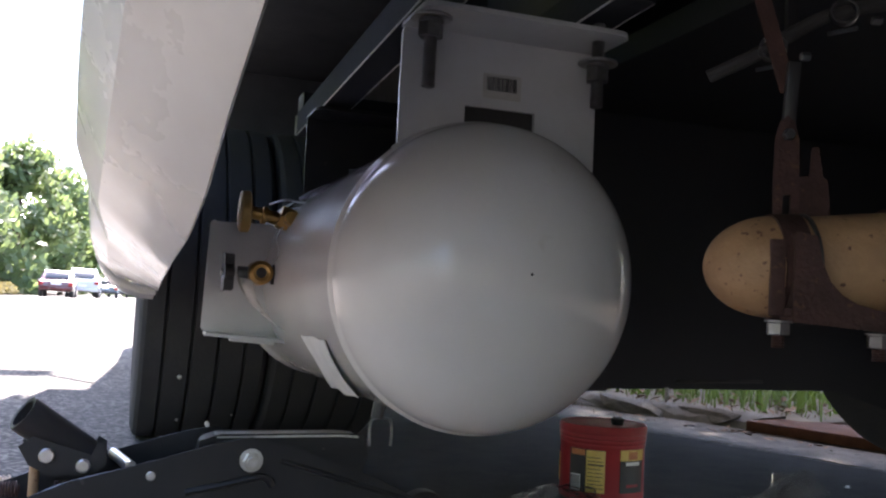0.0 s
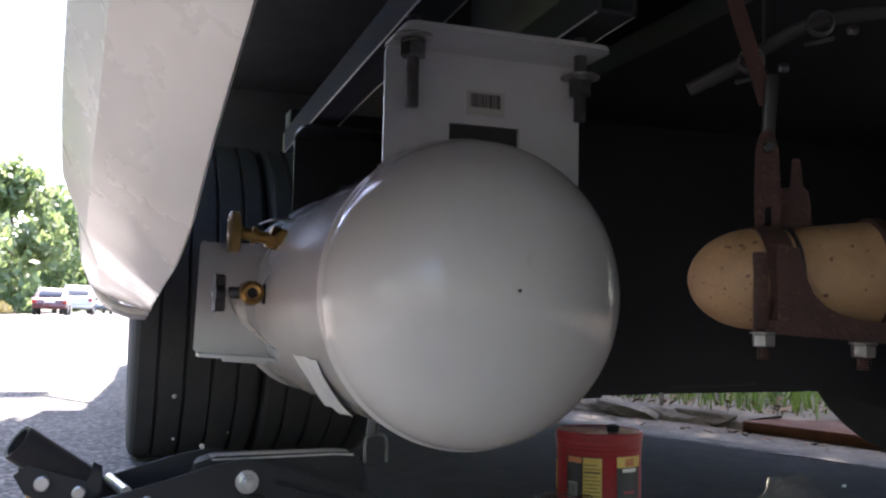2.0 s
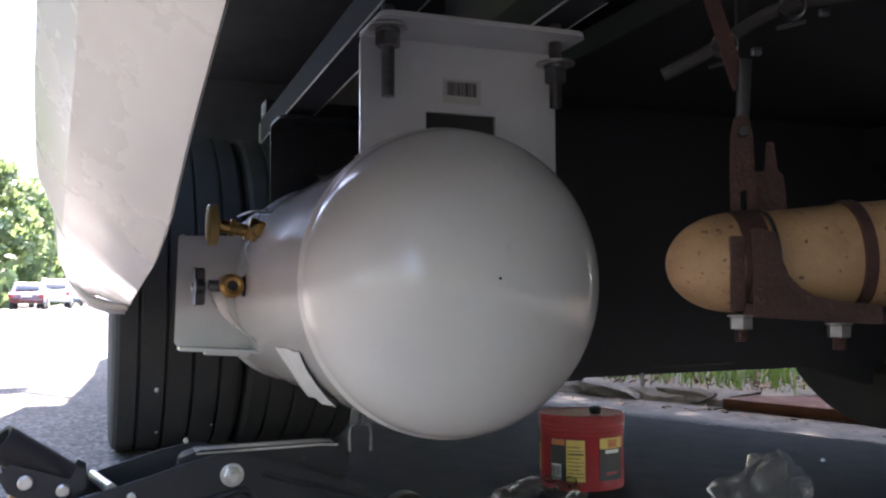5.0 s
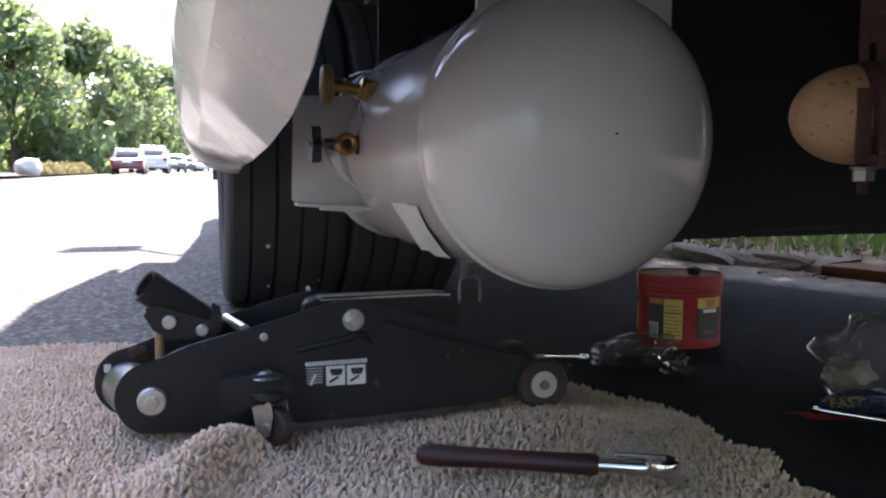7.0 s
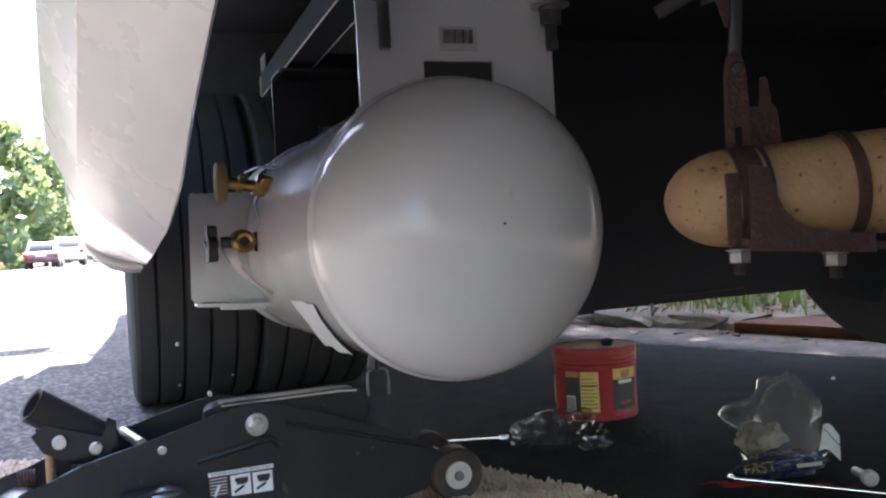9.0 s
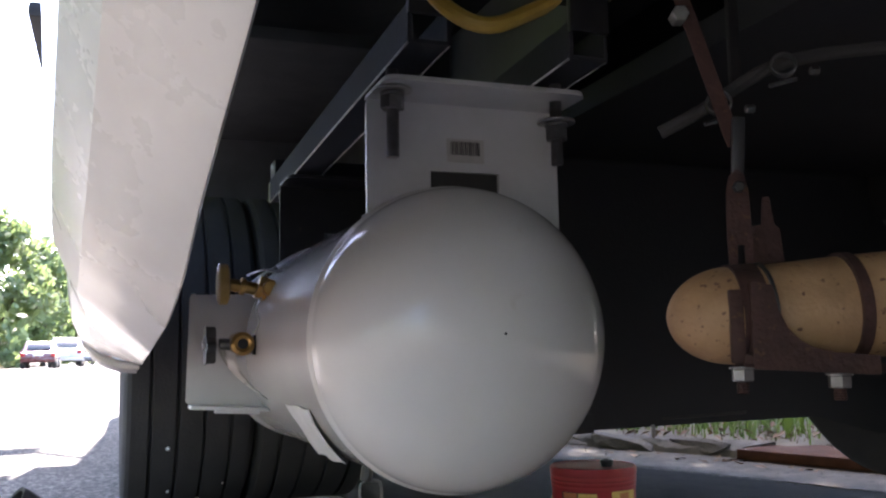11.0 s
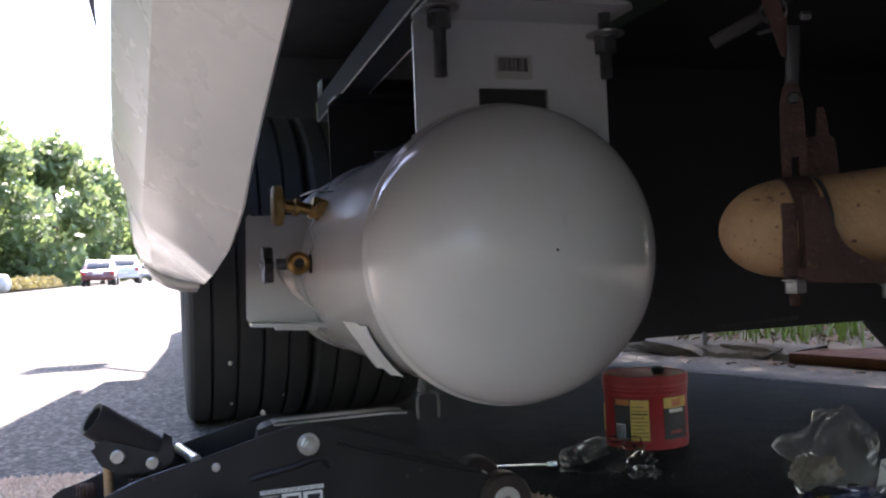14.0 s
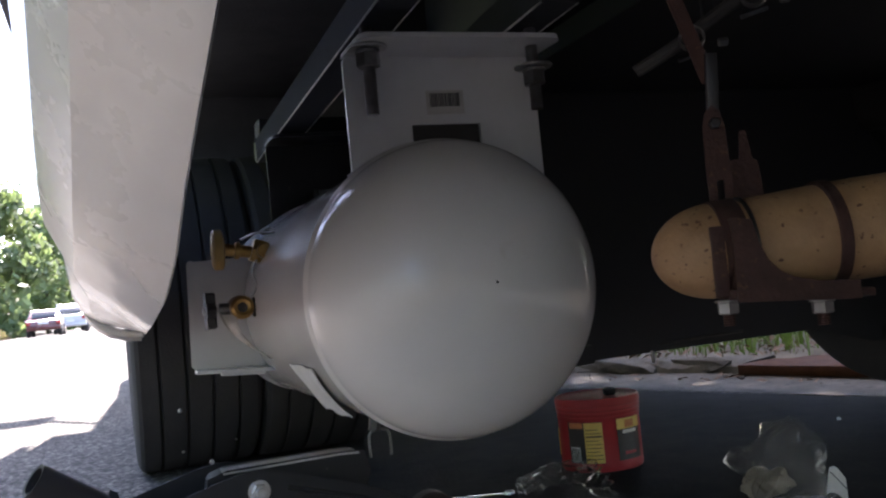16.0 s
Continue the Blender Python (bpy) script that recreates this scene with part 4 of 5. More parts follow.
part("swivel_cap", lathe([(0, 0.008), (0.006, 0.008), (0.009, 0.005), (0.010, 0.003), (0.017, 0.002), (0.019, 0), (0, 0)], Matrix.Translation((0.080, 1.038, 0.094)), 24), DARK_STEEL, cas)
part("swivel_race", lathe([(0, -0.014), (0.017, -0.014), (0.022, -0.008), (0.022, -0.003), (0.018, 0), (0, 0)], Matrix.Translation((0.082, 1.038, 0.080)), 24), JACK_BLACK, cas)
for d in (-0.013, 0.012):
    fk = slab([(0.066, 0.070), (0.094, 0.070), (0.098, 0.055), (0.093, 0.034), (0.083, 0.026), (0.074, 0.034)], Matrix.Translation((0.086, 1.03, 0)) @ Euler((0, 0, radians(-48))).to_matrix().to_4x4() @ Matrix.Translation((-0.086, d, 0)) @ XZ, 0.002, 0.0005)
    part("caster_fork", fk, STEEL, cas, "bright plated caster fork")
mc = Matrix.Translation((0.089, 1.028, 0.040)) @ Euler((radians(90), 0, radians(-48))).to_matrix().to_4x4()
part("caster_wheel", lathe([(0, -0.009), (0.019, -0.009), (0.0225, -0.006), (0.0225, 0.006), (0.019, 0.009), (0, 0.009)], mc, 32), WHEEL_RED, cas)
part("caster_bolt", lathe([(0, 0.018), (0.006, 0.018), (0.006, 0.013), (0, 0.013)], mc, 6), STEEL, cas)
# warning label
lb = part("warning_label", box((0.166, 1.0772, 0.086), (0.074, 0.0012, 0.030), 0.0003, (0, -1, 0)), LABEL_BLACK, jack, "black and white warning label")
FACE = Matrix(((1, 0, 0, 0), (0, 0, -1, 0), (0, 1, 0, 0), (0, 0, 0, 1)))
part("label_band", box((0.166, 1.0763, 0.0985), (0.074, 0.0006, 0.0045), turn=(0, -1, 0)), LABEL_WHITE, lb)
words("THIS JACK IS A LIFTING DEVICE ONLY!", 0.0040, Matrix.Translation((0.166, 1.0758, 0.0985)) @ FACE @ Euler((0, 0, radians(1))).to_matrix().to_4x4(), INK, lb)
for i, cx in enumerate((0.165, 0.190)):
    pc = part("picture_panel", box((cx, 1.0763, 0.0825), (0.0225, 0.0006, 0.0235), turn=(0, -1, 0)), LABEL_WHITE, lb)
    pic = bmesh.new()
    box((cx + 0.001, 1.0758, 0.0885), (0.015, 0.0004, 0.005), bm=pic)
    box((cx + 0.001, 1.0758, 0.0850), (0.012, 0.0004, 0.004), bm=pic)
    box((cx - 0.002, 1.0758, 0.0780), (0.013, 0.0004, 0.003), turn=(0, -30, 0), bm=pic)
    part("pictogram", pic, INK, pc, smooth=0)
txt = bmesh.new()
for k in range(6):
    box((0.140, 1.0763, 0.0925 - 0.0035 * k), (0.019, 0.0005, 0.0012), turn=(0, -1, 0), bm=txt)
part("print_lines", txt, LABEL_GREY, lb, smooth=0)
part("scratch", box((0.138, 1.0762, 0.079), (0.003, 0.0006, 0.014), turn=(0, 25, 0)), LABEL_WHITE, lb)

# ---------- carpet ----------
EDGE = [(-0.37, 1.78), (-0.30, 1.76), (-0.14, 1.745), (0.20, 1.50), (0.50, 1.30), (0.545, 1.25), (0.59, 1.12), (0.616, 0.993), (0.575, 0.885), (0.614, 0.86), (0.575, 0.77), (0.61, 0.70), (0.62, 0.45), (-0.37, 0.45)]


def inside(x, y):
    hit = False
    for (x0, y0), (x1, y1) in zip(EDGE, EDGE[1:] + EDGE[:1]):
        if (y0 > y) != (y1 > y) and x < x0 + (y - y0) * (x1 - x0) / (y1 - y0):
            hit = not hit
    return hit


def rug(x, y):
    """Height of the carpet's backing: folds and sags."""
    z = 0.007 + 0.006 * noise.noise(Vector((x * 4, y * 4, 1)))
    ax = x - 0.040 - 0.50 * (y - 0.985)
    z += 0.050 * math.exp(-((ax / (0.022 if ax > 0 else 0.055)) ** 2)) * math.exp(-(((y - 0.95) / 0.10) ** 2))
    z += 0.016 * math.exp(-(((x + 0.12 + 0.4 * (y - 0.95)) / 0.04) ** 2)) * math.exp(-(((y - 0.95) / 0.14) ** 2))
    z += 0.012 * math.exp(-(((x - 0.57) / 0.05) ** 2)) * math.exp(-(((y - 0.86) / 0.12) ** 2))
    z += 0.020 * math.exp(-(((y - 0.985 - 0.1 * x) / 0.06) ** 2)) * math.exp(-(((x - 0.40) / 0.2) ** 2))
    return max(z, 0.004)


carpet = thing("carpet", (0.0, 1.1, 0), "beige loop-pile carpet offcut crumpled on asphalt", "carpet")
bm = bmesh.new()
NX, NY = 90, 72
grid = {}
for i in range(NX + 1):
    for j in range(NY + 1):
        x, y = -1.2 + 1.84 * i / NX, 0.45 + 1.36 * j / NY
        if inside(x, y):
            grid[i, j] = bm.verts.new((x, y, rug(x, y)))
for (i, j) in list(grid):
    q = [(i, j), (i + 1, j), (i + 1, j + 1), (i, j + 1)]
    if all(k in grid for k in q):
        bm.faces.new([grid[k] for k in q])
part("backing", solid(bm, 0.004), CARPET, carpet, smooth=60)
rnd = random.Random(12)
verts, faces = [], []
STEP = 0.0057
ny = int(1.36 / STEP)
for i in range(int(1.84 / STEP)):
    for j in range(ny):
        x, y = -1.2 + i * STEP + rnd.uniform(-0.0024, 0.0024), 0.45 + j * STEP + rnd.uniform(-0.0024, 0.0024)
        if x < -0.62 or (x < -0.2 and y < 0.75) or y < 0.62 or not inside(x, y):
            continue
        if 0.0 < x < 0.4 and 1.1 < y < 1.16:
            continue
        z = rug(x, y) - 0.001
        h, r = rnd.uniform(0.006, 0.0105), rnd.uniform(0.0022, 0.0034)
        lx, ly = rnd.uniform(-0.006, 0.006), rnd.uniform(-0.006, 0.006)
        a = rnd.uniform(0, 1.57)
        o = len(verts)
        for kz, kr in ((0.0, 0.8), (0.55, 1.0), (0.9, 0.75)):
            for k in range(4):
                verts.append((x + lx * kz + r * kr * math.cos(a + 1.5708 * k), y + ly * kz + r * kr * math.sin(a + 1.5708 * k), z + h * kz))
        verts.append((x + lx, y + ly, z + h))
        for ring_i in (0, 4):
            for k in range(4):
                faces.append((o + ring_i + k, o + ring_i + (k + 1) % 4, o + ring_i + 4 + (k + 1) % 4, o + ring_i + 4 + k))
        for k in range(4):
            faces.append((o + 8 + k, o + 8 + (k + 1) % 4, o + 12))
me = bpy.data.meshes.new("pile")
me.from_pydata(verts, [], faces)
me.polygons.foreach_set("use_smooth", [True] * len(faces))
me.materials.append(PILE)
pile = new("pile", me)
pile.parent = carpet
pile.location = (0, -1.1, 0)
tagged(pile, "short twisted beige tufts", kind="stuff")

# ---------- hand tools ----------
rat = thing("ratchet_handle", (0.34, 0.843, 0.02), "long dark red ratchet wrench lying on carpet", "ratchet")
A, B = Vector((0.222, 0.900, 0.036)), Vector((0.455, 0.787, 0.036))
dv = (B - A).normalized()
mr, nr = along(A, A + dv * 0.185)
part("grip", lathe([(0, 0), (0.007, 0.001), (0.0105, 0.006), (0.0115, 0.02), (0.0105, 0.05), (0.0098, 0.10), (0.0104, 0.15), (0.011, 0.178), (0.009, 0.185), (0, 0.185)], mr, 20), HANDLE, rat, "dark red rubber grip")
for k in range(3):
    part("grip_ring", lathe([(0.0098, 0), (0.0108, 0.001), (0.0098, 0.002)], along(A + dv * (0.155 + 0.006 * k), B)[0], 18), JACK_BLACK, rat)
part("shank", rod(A + dv * 0.184, A + dv * 0.232, 0.0065, 16, r1=0.0085, edge=0.001), CHROME, rat)
hd = Matrix.Translation(A + dv * 0.247 + Vector((0, 0, -0.006)))
part("ratchet_head", lathe([(0, 0), (0.013, 0), (0.0165, 0.002), (0.0175, 0.007), (0.016, 0.014), (0.012, 0.017), (0, 0.017)], hd, 28), CHROME, rat, "polished chrome head")
part("head_lever", box(tuple(A + dv * 0.225 + Vector((0, 0, 0.012))), (0.05, 0.008, 0.004), 0.0015, (0, 0, -26)), DARK_STEEL, rat)

wr = thing("combination_wrench", (0.58, 1.46, 0.0), "small chrome combination wrench on the asphalt", "wrench")
A, B = Vector((0.523, 1.480, 0.006)), Vector((0.644, 1.437, 0.006))
dv = (B - A).normalized()
part("wrench_bar", box(tuple((A + B) / 2), ((B - A).length, 0.008, 0.004), 0.0012, (0, 0, math.degrees(math.atan2(dv.y, dv.x)))), CHROME, wr)
part("ring_end", lathe([(0.005, -0.003), (0.009, -0.003), (0.010, 0), (0.009, 0.004), (0.005, 0.004), (0.005, -0.003)], Matrix.Translation(B + dv * 0.006), 24), CHROME, wr)
part("open_end", slab([(0, -0.005), (0.010, -0.010), (0.022, -0.009), (0.012, -0.004), (0.012, 0.004), (0.022, 0.009), (0.010, 0.010), (0, 0.005)], Matrix.Translation(A) @ Euler((0, 0, math.atan2(-dv.y, -dv.x))).to_matrix().to_4x4(), 0.004, 0.0006), CHROME, wr)

rodt = thing("extension_bar", (0.90, 0.90, 0.0), "long chrome extension bar lying on asphalt", "tool bar")
A, B = Vector((0.776, 0.992, 0.020)), Vector((1.02, 0.71, 0.012))
part("bar", rod(A, B, 0.0035, 12, edge=0.0006), CHROME, rodt)
part("square_drive", box(tuple(A), (0.009, 0.009, 0.008), 0.001, (0, 0, -49)), CHROME, rodt)
bcap = thing("bolt_cap", (0.93, 0.89, 0.0), "round pale bolt head on the asphalt", "bolt")
part("head", rod((0.921, 0.905, 0.018), (0.926, 0.915, 0.018), 0.0105, 24, edge=0.002), LABEL_GREY, bcap)
part("shank", rod((0.926, 0.915, 0.018), (0.945, 0.955, 0.014), 0.006, 14), STEEL, bcap)
bit = thing("white_pebble", (1.473, 1.554, 0.0), "tiny white pebble on dark asphalt", "pebble")
pb = bmesh.new()
bmesh.ops.create_icosphere(pb, subdivisions=1, radius=0.0055, matrix=pose(1.473, 1.554, 0.004, 20, 30, 0))
part("stone", pb, LABEL_WHITE, bit)

# ---------- red coffee tub ----------
CX, CY, CR, CH = 0.888, 1.535, 0.079, 0.135
can = thing("plastic_tub", (CX, CY, 0), "red plastic coffee tub with yellow label, closed", "tub")
mcn = Matrix.Translation((CX, CY, 0))
part("tub_body", lathe([(0, 0.001), (CR * 0.90, 0.001), (CR * 0.95, 0.004), (CR * 0.97, 0.012), (CR * 0.96, 0.02), (CR * 0.96, 0.096), (CR * 0.975, 0.099), (CR * 0.975, 0.102), (CR * 0.965, 0.104), (CR * 0.985, 0.107), (CR * 0.985, 0.110), (CR * 0.97, 0.112), (CR * 0.995, 0.114), (CR * 0.995, 0.117), (CR * 0.98, 0.119), (CR * 0.98, CH - 0.004), (0, CH - 0.004)], mcn, 56), RED_PLASTIC, can, smooth=35)
part("lid", lathe([(CR * 0.985, CH - 0.014), (CR * 1.0, CH - 0.013), (CR * 1.0, CH - 0.003), (CR * 0.98, CH + 0.001), (CR * 0.94, CH + 0.001), (CR * 0.93, CH), (0, CH)], mcn, 56), RED_PLASTIC, can)


def wrap(a0, a1, z0, z1, lift):
    r = CR * 0.96 + lift
    return solid(sheet(lambda u, v: Vector((CX + r * math.cos(radians(a0 + (a1 - a0) * u)), CY + r * math.sin(radians(a0 + (a1 - a0) * u)), z0 + (z1 - z0) * v)), 10, 1), 0.0004)


FACING = math.degrees(math.atan2(0.01 - CY, 0.04 - CX))
lab1 = part("side_label", wrap(FACING - 47, FACING + 4, 0.020, 0.095, 0.0008), LABEL_BLACK, can, "black and yellow printed label")
part("yellow_panel", wrap(FACING - 21, FACING + 4, 0.021, 0.094, 0.0014), LABEL_YELLOW, lab1)
part("bar_code", wrap(FACING - 44, FACING - 29, 0.022, 0.050, 0.0014), LABEL_WHITE, lab1)
part("picture_patch", wrap(FACING - 44, FACING - 23, 0.084, 0.094, 0.0014), LABEL_ORANGE, lab1)
prn = bmesh.new()
for k in range(9):
    join(prn, wrap(FACING - 19, FACING + 2 - 4 * (k % 3 == 2), 0.028 + 0.0066 * k, 0.0292 + 0.0066 * k + (0.0015 if k == 6 else 0), 0.002))
for k in range(7):
    join(prn, wrap(FACING - 43 + 2 * k, FACING - 42 + 2 * k, 0.024, 0.048, 0.002))
part("print_lines", prn, LABEL_BLACK, lab1, smooth=0)
lab2 = part("front_label", wrap(FACING + 24, FACING + 66, 0.022, 0.097, 0.0008), LABEL_BLACK, can, "black and orange front label")
part("orange_panel", wrap(FACING + 24, FACING + 66, 0.078, 0.097, 0.0014), LABEL_YELLOW, lab2)
part("emblem", wrap(FACING + 36, FACING + 52, 0.080, 0.094, 0.002), LABEL_ORANGE, lab2)
part("red_band", wrap(FACING + 34, FACING + 54, 0.032, 0.037, 0.0014), RED_DULL, lab2)
part("pale_band", wrap(FACING + 32, FACING + 56, 0.070, 0.076, 0.0022), LABEL_WHITE, lab2)
part("edge_label", wrap(FACING - 88, FACING - 76, 0.03, 0.08, 0.0008), LABEL_YELLOW, can)
cap = thing("black_cap", (CX + 0.012, CY - 0.03, CH), "small black bottle cap on the tub lid", "cap")
part("cap_ring", lathe([(0.006, 0), (0.009, 0), (0.010, 0.004), (0.012, 0.010), (0.012, 0.014), (0.009, 0.015), (0.007, 0.012), (0.006, 0)], Matrix.Translation((CX + 0.012, CY - 0.03, CH - 0.002)), 22), JACK_BLACK, cap)


# ---------- plastic bags ----------
def crumple(c, size, seed, rough=0.32, sub=4):
    b = bmesh.new()
    bmesh.ops.create_icosphere(b, subdivisions=sub, radius=1.0)
    for v in b.verts:
        p = v.co.copy()
        k = 1 + rough * noise.noise(p * 1.7 + Vector((seed, 0, 0))) - rough * 0.9 * abs(noise.noise(p * 3.3 + Vector((0, seed, 0)))) - rough * 0.45 * abs(noise.noise(p * 7 + Vector((0, 0, seed)))) - rough * 0.22 * abs(noise.noise(p * 15 + Vector((seed, seed, 0))))
        q = p * k
        v.co = Vector((c[0] + q.x * size[0], c[1] + q.y * size[1], max(0.002, c[2] + q.z * size[2])))
    return b


bag = thing("plastic_bag", (0.93, 1.09, 0), "crumpled clear plastic bag standing on asphalt", "plastic bag")
part("film", crumple((0.930, 1.085, 0.050), (0.086, 0.052, 0.076), 3.0, 0.38, 4), FILM, bag, smooth=40)
pp = thing("paper_wad", (0.905, 1.08, 0), "crumpled tan paper inside clear bag", "paper")
part("paper", crumple((0.905, 1.09, 0.040), (0.045, 0.03, 0.026), 9.0, 0.4, 3), PAPER, pp, smooth=20)
card = thing("white_card", (0.985, 1.055, 0), "bent white card with black lines", "card")
part("sheet", solid(sheet(lambda u, v: Vector((0.972 + 0.024 * u + 0.010 * v - 0.010 * u * v, 1.05 - 0.015 * u, 0.018 + 0.036 * v - 0.010 * u + 0.006 * math.sin(u * 4))), 6, 6), 0.0006), LABEL_WHITE, card)
part("line", rod((0.978, 1.044, 0.050), (0.996, 1.034, 0.024), 0.0008, 6), INK, card)
bag2 = thing("plastic_bag", (0.77, 1.42, 0), "flat crumpled clear plastic bag beside red tub", "plastic bag")
part("film", crumple((0.730, 1.395, 0.018), (0.095, 0.052, 0.034), 6.0, 0.34, 4), FILM, bag2, smooth=40)
bag3 = thing("plastic_scrap", (0.74, 1.28, 0), "small crumpled scrap of clear plastic", "plastic scrap")
part("film", crumple((0.745, 1.29, 0.012), (0.026, 0.018, 0.016), 2.0, 0.5, 3), FILM, bag3, smooth=14)
pack = thing("parts_packet", (0.87, 1.02, 0), "dark blue parts packet with yellow lettering", "packet")
part("packet", crumple((0.885, 1.025, 0.014), (0.075, 0.036, 0.017), 14.0, 0.30, 5), BLUE_PACK, pack)
ft = Matrix.Translation((0.822, 0.992, 0.026)) @ Euler((radians(62), radians(-8), radians(-30))).to_matrix().to_4x4()
words("FAST", 0.019, ft, LABEL_DULL, pack)
part("print_bar", box((0.888, 0.975, 0.026), (0.032, 0.001, 0.005), 0.0003, (-28, -6, -30)), LABEL_GREY, pack)
film = thing("red_wrapper", (0.80, 1.0, 0), "flat dull red wrapper under chrome bar", "wrapper")
part("film", solid(sheet(lambda u, v: Vector((0.755 + 0.13 * u + 0.02 * v, 1.035 - 0.10 * u - 0.03 * v, 0.005 + 0.006 * math.sin(u * 5 + v * 3) ** 2)), 12, 5), 0.0006), RED_DULL, film)

# ---------- kerb side ----------
plank = thing("wooden_ramp_board", (2.05, 1.985, 0), "rusty brown board under the tyre", "board")
part("board", box((2.05, 1.985, 0.030), (0.26, 0.78, 0.030), 0.003, (0, 0, 16)), PLANK, plank)
KERB_CUT = [(0.0, -0.01), (0.010, 0.034), (0.03, 0.046), (0.08, 0.050), (0.14, 0.048), (0.16, 0.0)]


def kerb_at(u, v):
    y = 2.36 + v * 6.5
    dx, z = KERB_CUT[min(5, int(round(u * 5)))]
    w = noise.noise(Vector((dx * 30, y * 9, 0))), noise.noise(Vector((dx * 60, y * 34, 7)))
    return Vector((kerb_x(y) + dx + 0.016 * w[0] + 0.010 * w[1], y, z + (0.012 * w[1] + 0.010 * w[0] if z > 0 else 0)))


kerb = tagged(part("kerb", sheet(kerb_at, 5, 420), KERB, smooth=35), "crumbling concrete kerb with broken edges", "kerb", kind="structure")
rnd = random.Random(21)
shapes = []
for k in range(6):
    b = bmesh.new()
    bmesh.ops.create_icosphere(b, subdivisions=2, radius=1)
    for v in b.verts:
        p = v.co.copy()
        v.co = Vector([max(-0.8, min(0.8, c)) for c in p]) * (1 + 0.35 * noise.noise(p * 1.6 + Vector((k * 7, 0, 0))))
    me = bpy.data.meshes.new("kerb_stone")
    b.to_mesh(me)
    b.free()
    me.materials.append(KERB)
    shapes.append(me)
y = 2.40
while y < 5.5:
    n = rnd.choice((rnd.uniform(0.05, 0.10), rnd.uniform(0.12, 0.30)))
    st = new("kerb_stone", shapes[rnd.randrange(6)])
    st.matrix_world = pose(kerb_x(y + n / 2) + 0.035 + rnd.uniform(-0.015, 0.02), y + n / 2, rnd.uniform(0.016, 0.032), rnd.uniform(-8, 8), rnd.uniform(-12, 12), 18 + rnd.uniform(-10, 10)) @ Matrix.Diagonal((rnd.uniform(0.035, 0.06), n * 0.6, rnd.uniform(0.022, 0.034), 1))
    st.parent = kerb
    y += n
grit = bmesh.new()
for k in range(420):
    y = rnd.uniform(1.7, 4.0)
    x = kerb_x(y) - abs(rnd.gauss(0, 0.07))
    r = rnd.choice((0.002, 0.003, 0.004, 0.007))
    bmesh.ops.create_icosphere(grit, subdivisions=1, radius=r, matrix=pose(x, y, r * 0.4 + 0.003, rnd.uniform(0, 90), rnd.uniform(0, 90), 0) @ Matrix.Diagonal((1.3, 1, 0.6, 1)))
tagged(part("kerb_grit", grit, KERB, smooth=40), "loose grit and crumbs along the kerb", "grit", kind="stuff")
dead = bmesh.new()
for k in range(60):
    if k < 14:
        x, y = rnd.gauss(1.80, 0.03), rnd.gauss(2.32, 0.03)
    else:
        y = rnd.uniform(2.0, 4.0)
        x = kerb_x(y) - rnd.uniform(0.0, 0.15)
    a, s = rnd.uniform(0, 6.28), rnd.uniform(0.012, 0.025)
    mm2 = pose(x, y, 0.010, rnd.uniform(-25, 25), rnd.uniform(-25, 25), math.degrees(a))
    dead.faces.new([dead.verts.new(mm2 @ Vector(p)) for p in ((-s, 0, 0), (0, -s * 0.5, 0.003), (s, 0, 0), (0, s * 0.5, 0.003))])
for k in range(240):
    y = 2.36 + 3.0 * rnd.random() ** 1.6
    x = kerb_x(y) + rnd.uniform(0.02, 0.75)
    s_leaf = rnd.uniform(0.010, 0.028)
    mm2 = pose(x, y, 0.060 + rnd.uniform(0, 0.012), rnd.uniform(-30, 30), rnd.uniform(-30, 30), rnd.uniform(0, 360))
    dead.faces.new([dead.verts.new(mm2 @ Vector(p)) for p in ((-s_leaf, 0, 0), (0, -s_leaf * 0.45, 0.003), (s_leaf, 0, 0), (0, s_leaf * 0.45, 0.003))])
tagged(part("dead_leaves", dead, LITTER, smooth=0), "dry brown leaves along gutter and verge", "leaves", kind="stuff")


def blades(name, n, xr, yr, h0, h1, w, mat, label, z0=0.04):
    b_v, b_f = [], []
    for k in range(n):
        y = rnd.uniform(*yr)
        x = kerb_x(y) + rnd.uniform(*xr)
        h, a = rnd.uniform(h0, h1), rnd.uniform(0, 6.28)
        ww = w * rnd.uniform(0.6, 1.3)
        dx, dy, lean = math.cos(a), math.sin(a), rnd.uniform(0.1, 0.9) * h
        o = len(b_v)
        for t in (0, 0.4, 0.75):
            q = ww * (1 - t * 0.5)
            for sgn in (-1, 1):
                b_v.append((x - dy * q * sgn + dx * lean * t * t, y + dx * q * sgn + dy * lean * t * t, z0 + h * t))
        b_v.append((x + dx * lean, y + dy * lean, z0 + h * (1 - 0.25 * lean / h)))
        b_f += [(o, o + 1, o + 3, o + 2), (o + 2, o + 3, o + 5, o + 4), (o + 4, o + 5, o + 6)]
    me = bpy.data.meshes.new(name)
    me.from_pydata(b_v, [], b_f)
    me.materials.append(mat)
    return tagged(new(name, me), label, "plants", kind="stuff")


blades("grass", 3600, (0.20, 1.6), (2.3, 8.0), 0.04, 0.16, 0.003, GRASS, "patchy green and dry verge grass")
blades("strap_leaves", 520, (0.22, 1.4), (2.4, 6.5), 0.10, 0.28, 0.012, GRASS, "broad green strap leaves on the verge")
blades("dry_grass", 900, (0.10, 0.7), (2.35, 8.0), 0.015, 0.05, 0.002, SOIL, "short dry brown grass by kerb")
post = thing("cream_post", (3.6, 3.6, 0.1), "sunlit cream painted post on the verge", "post")
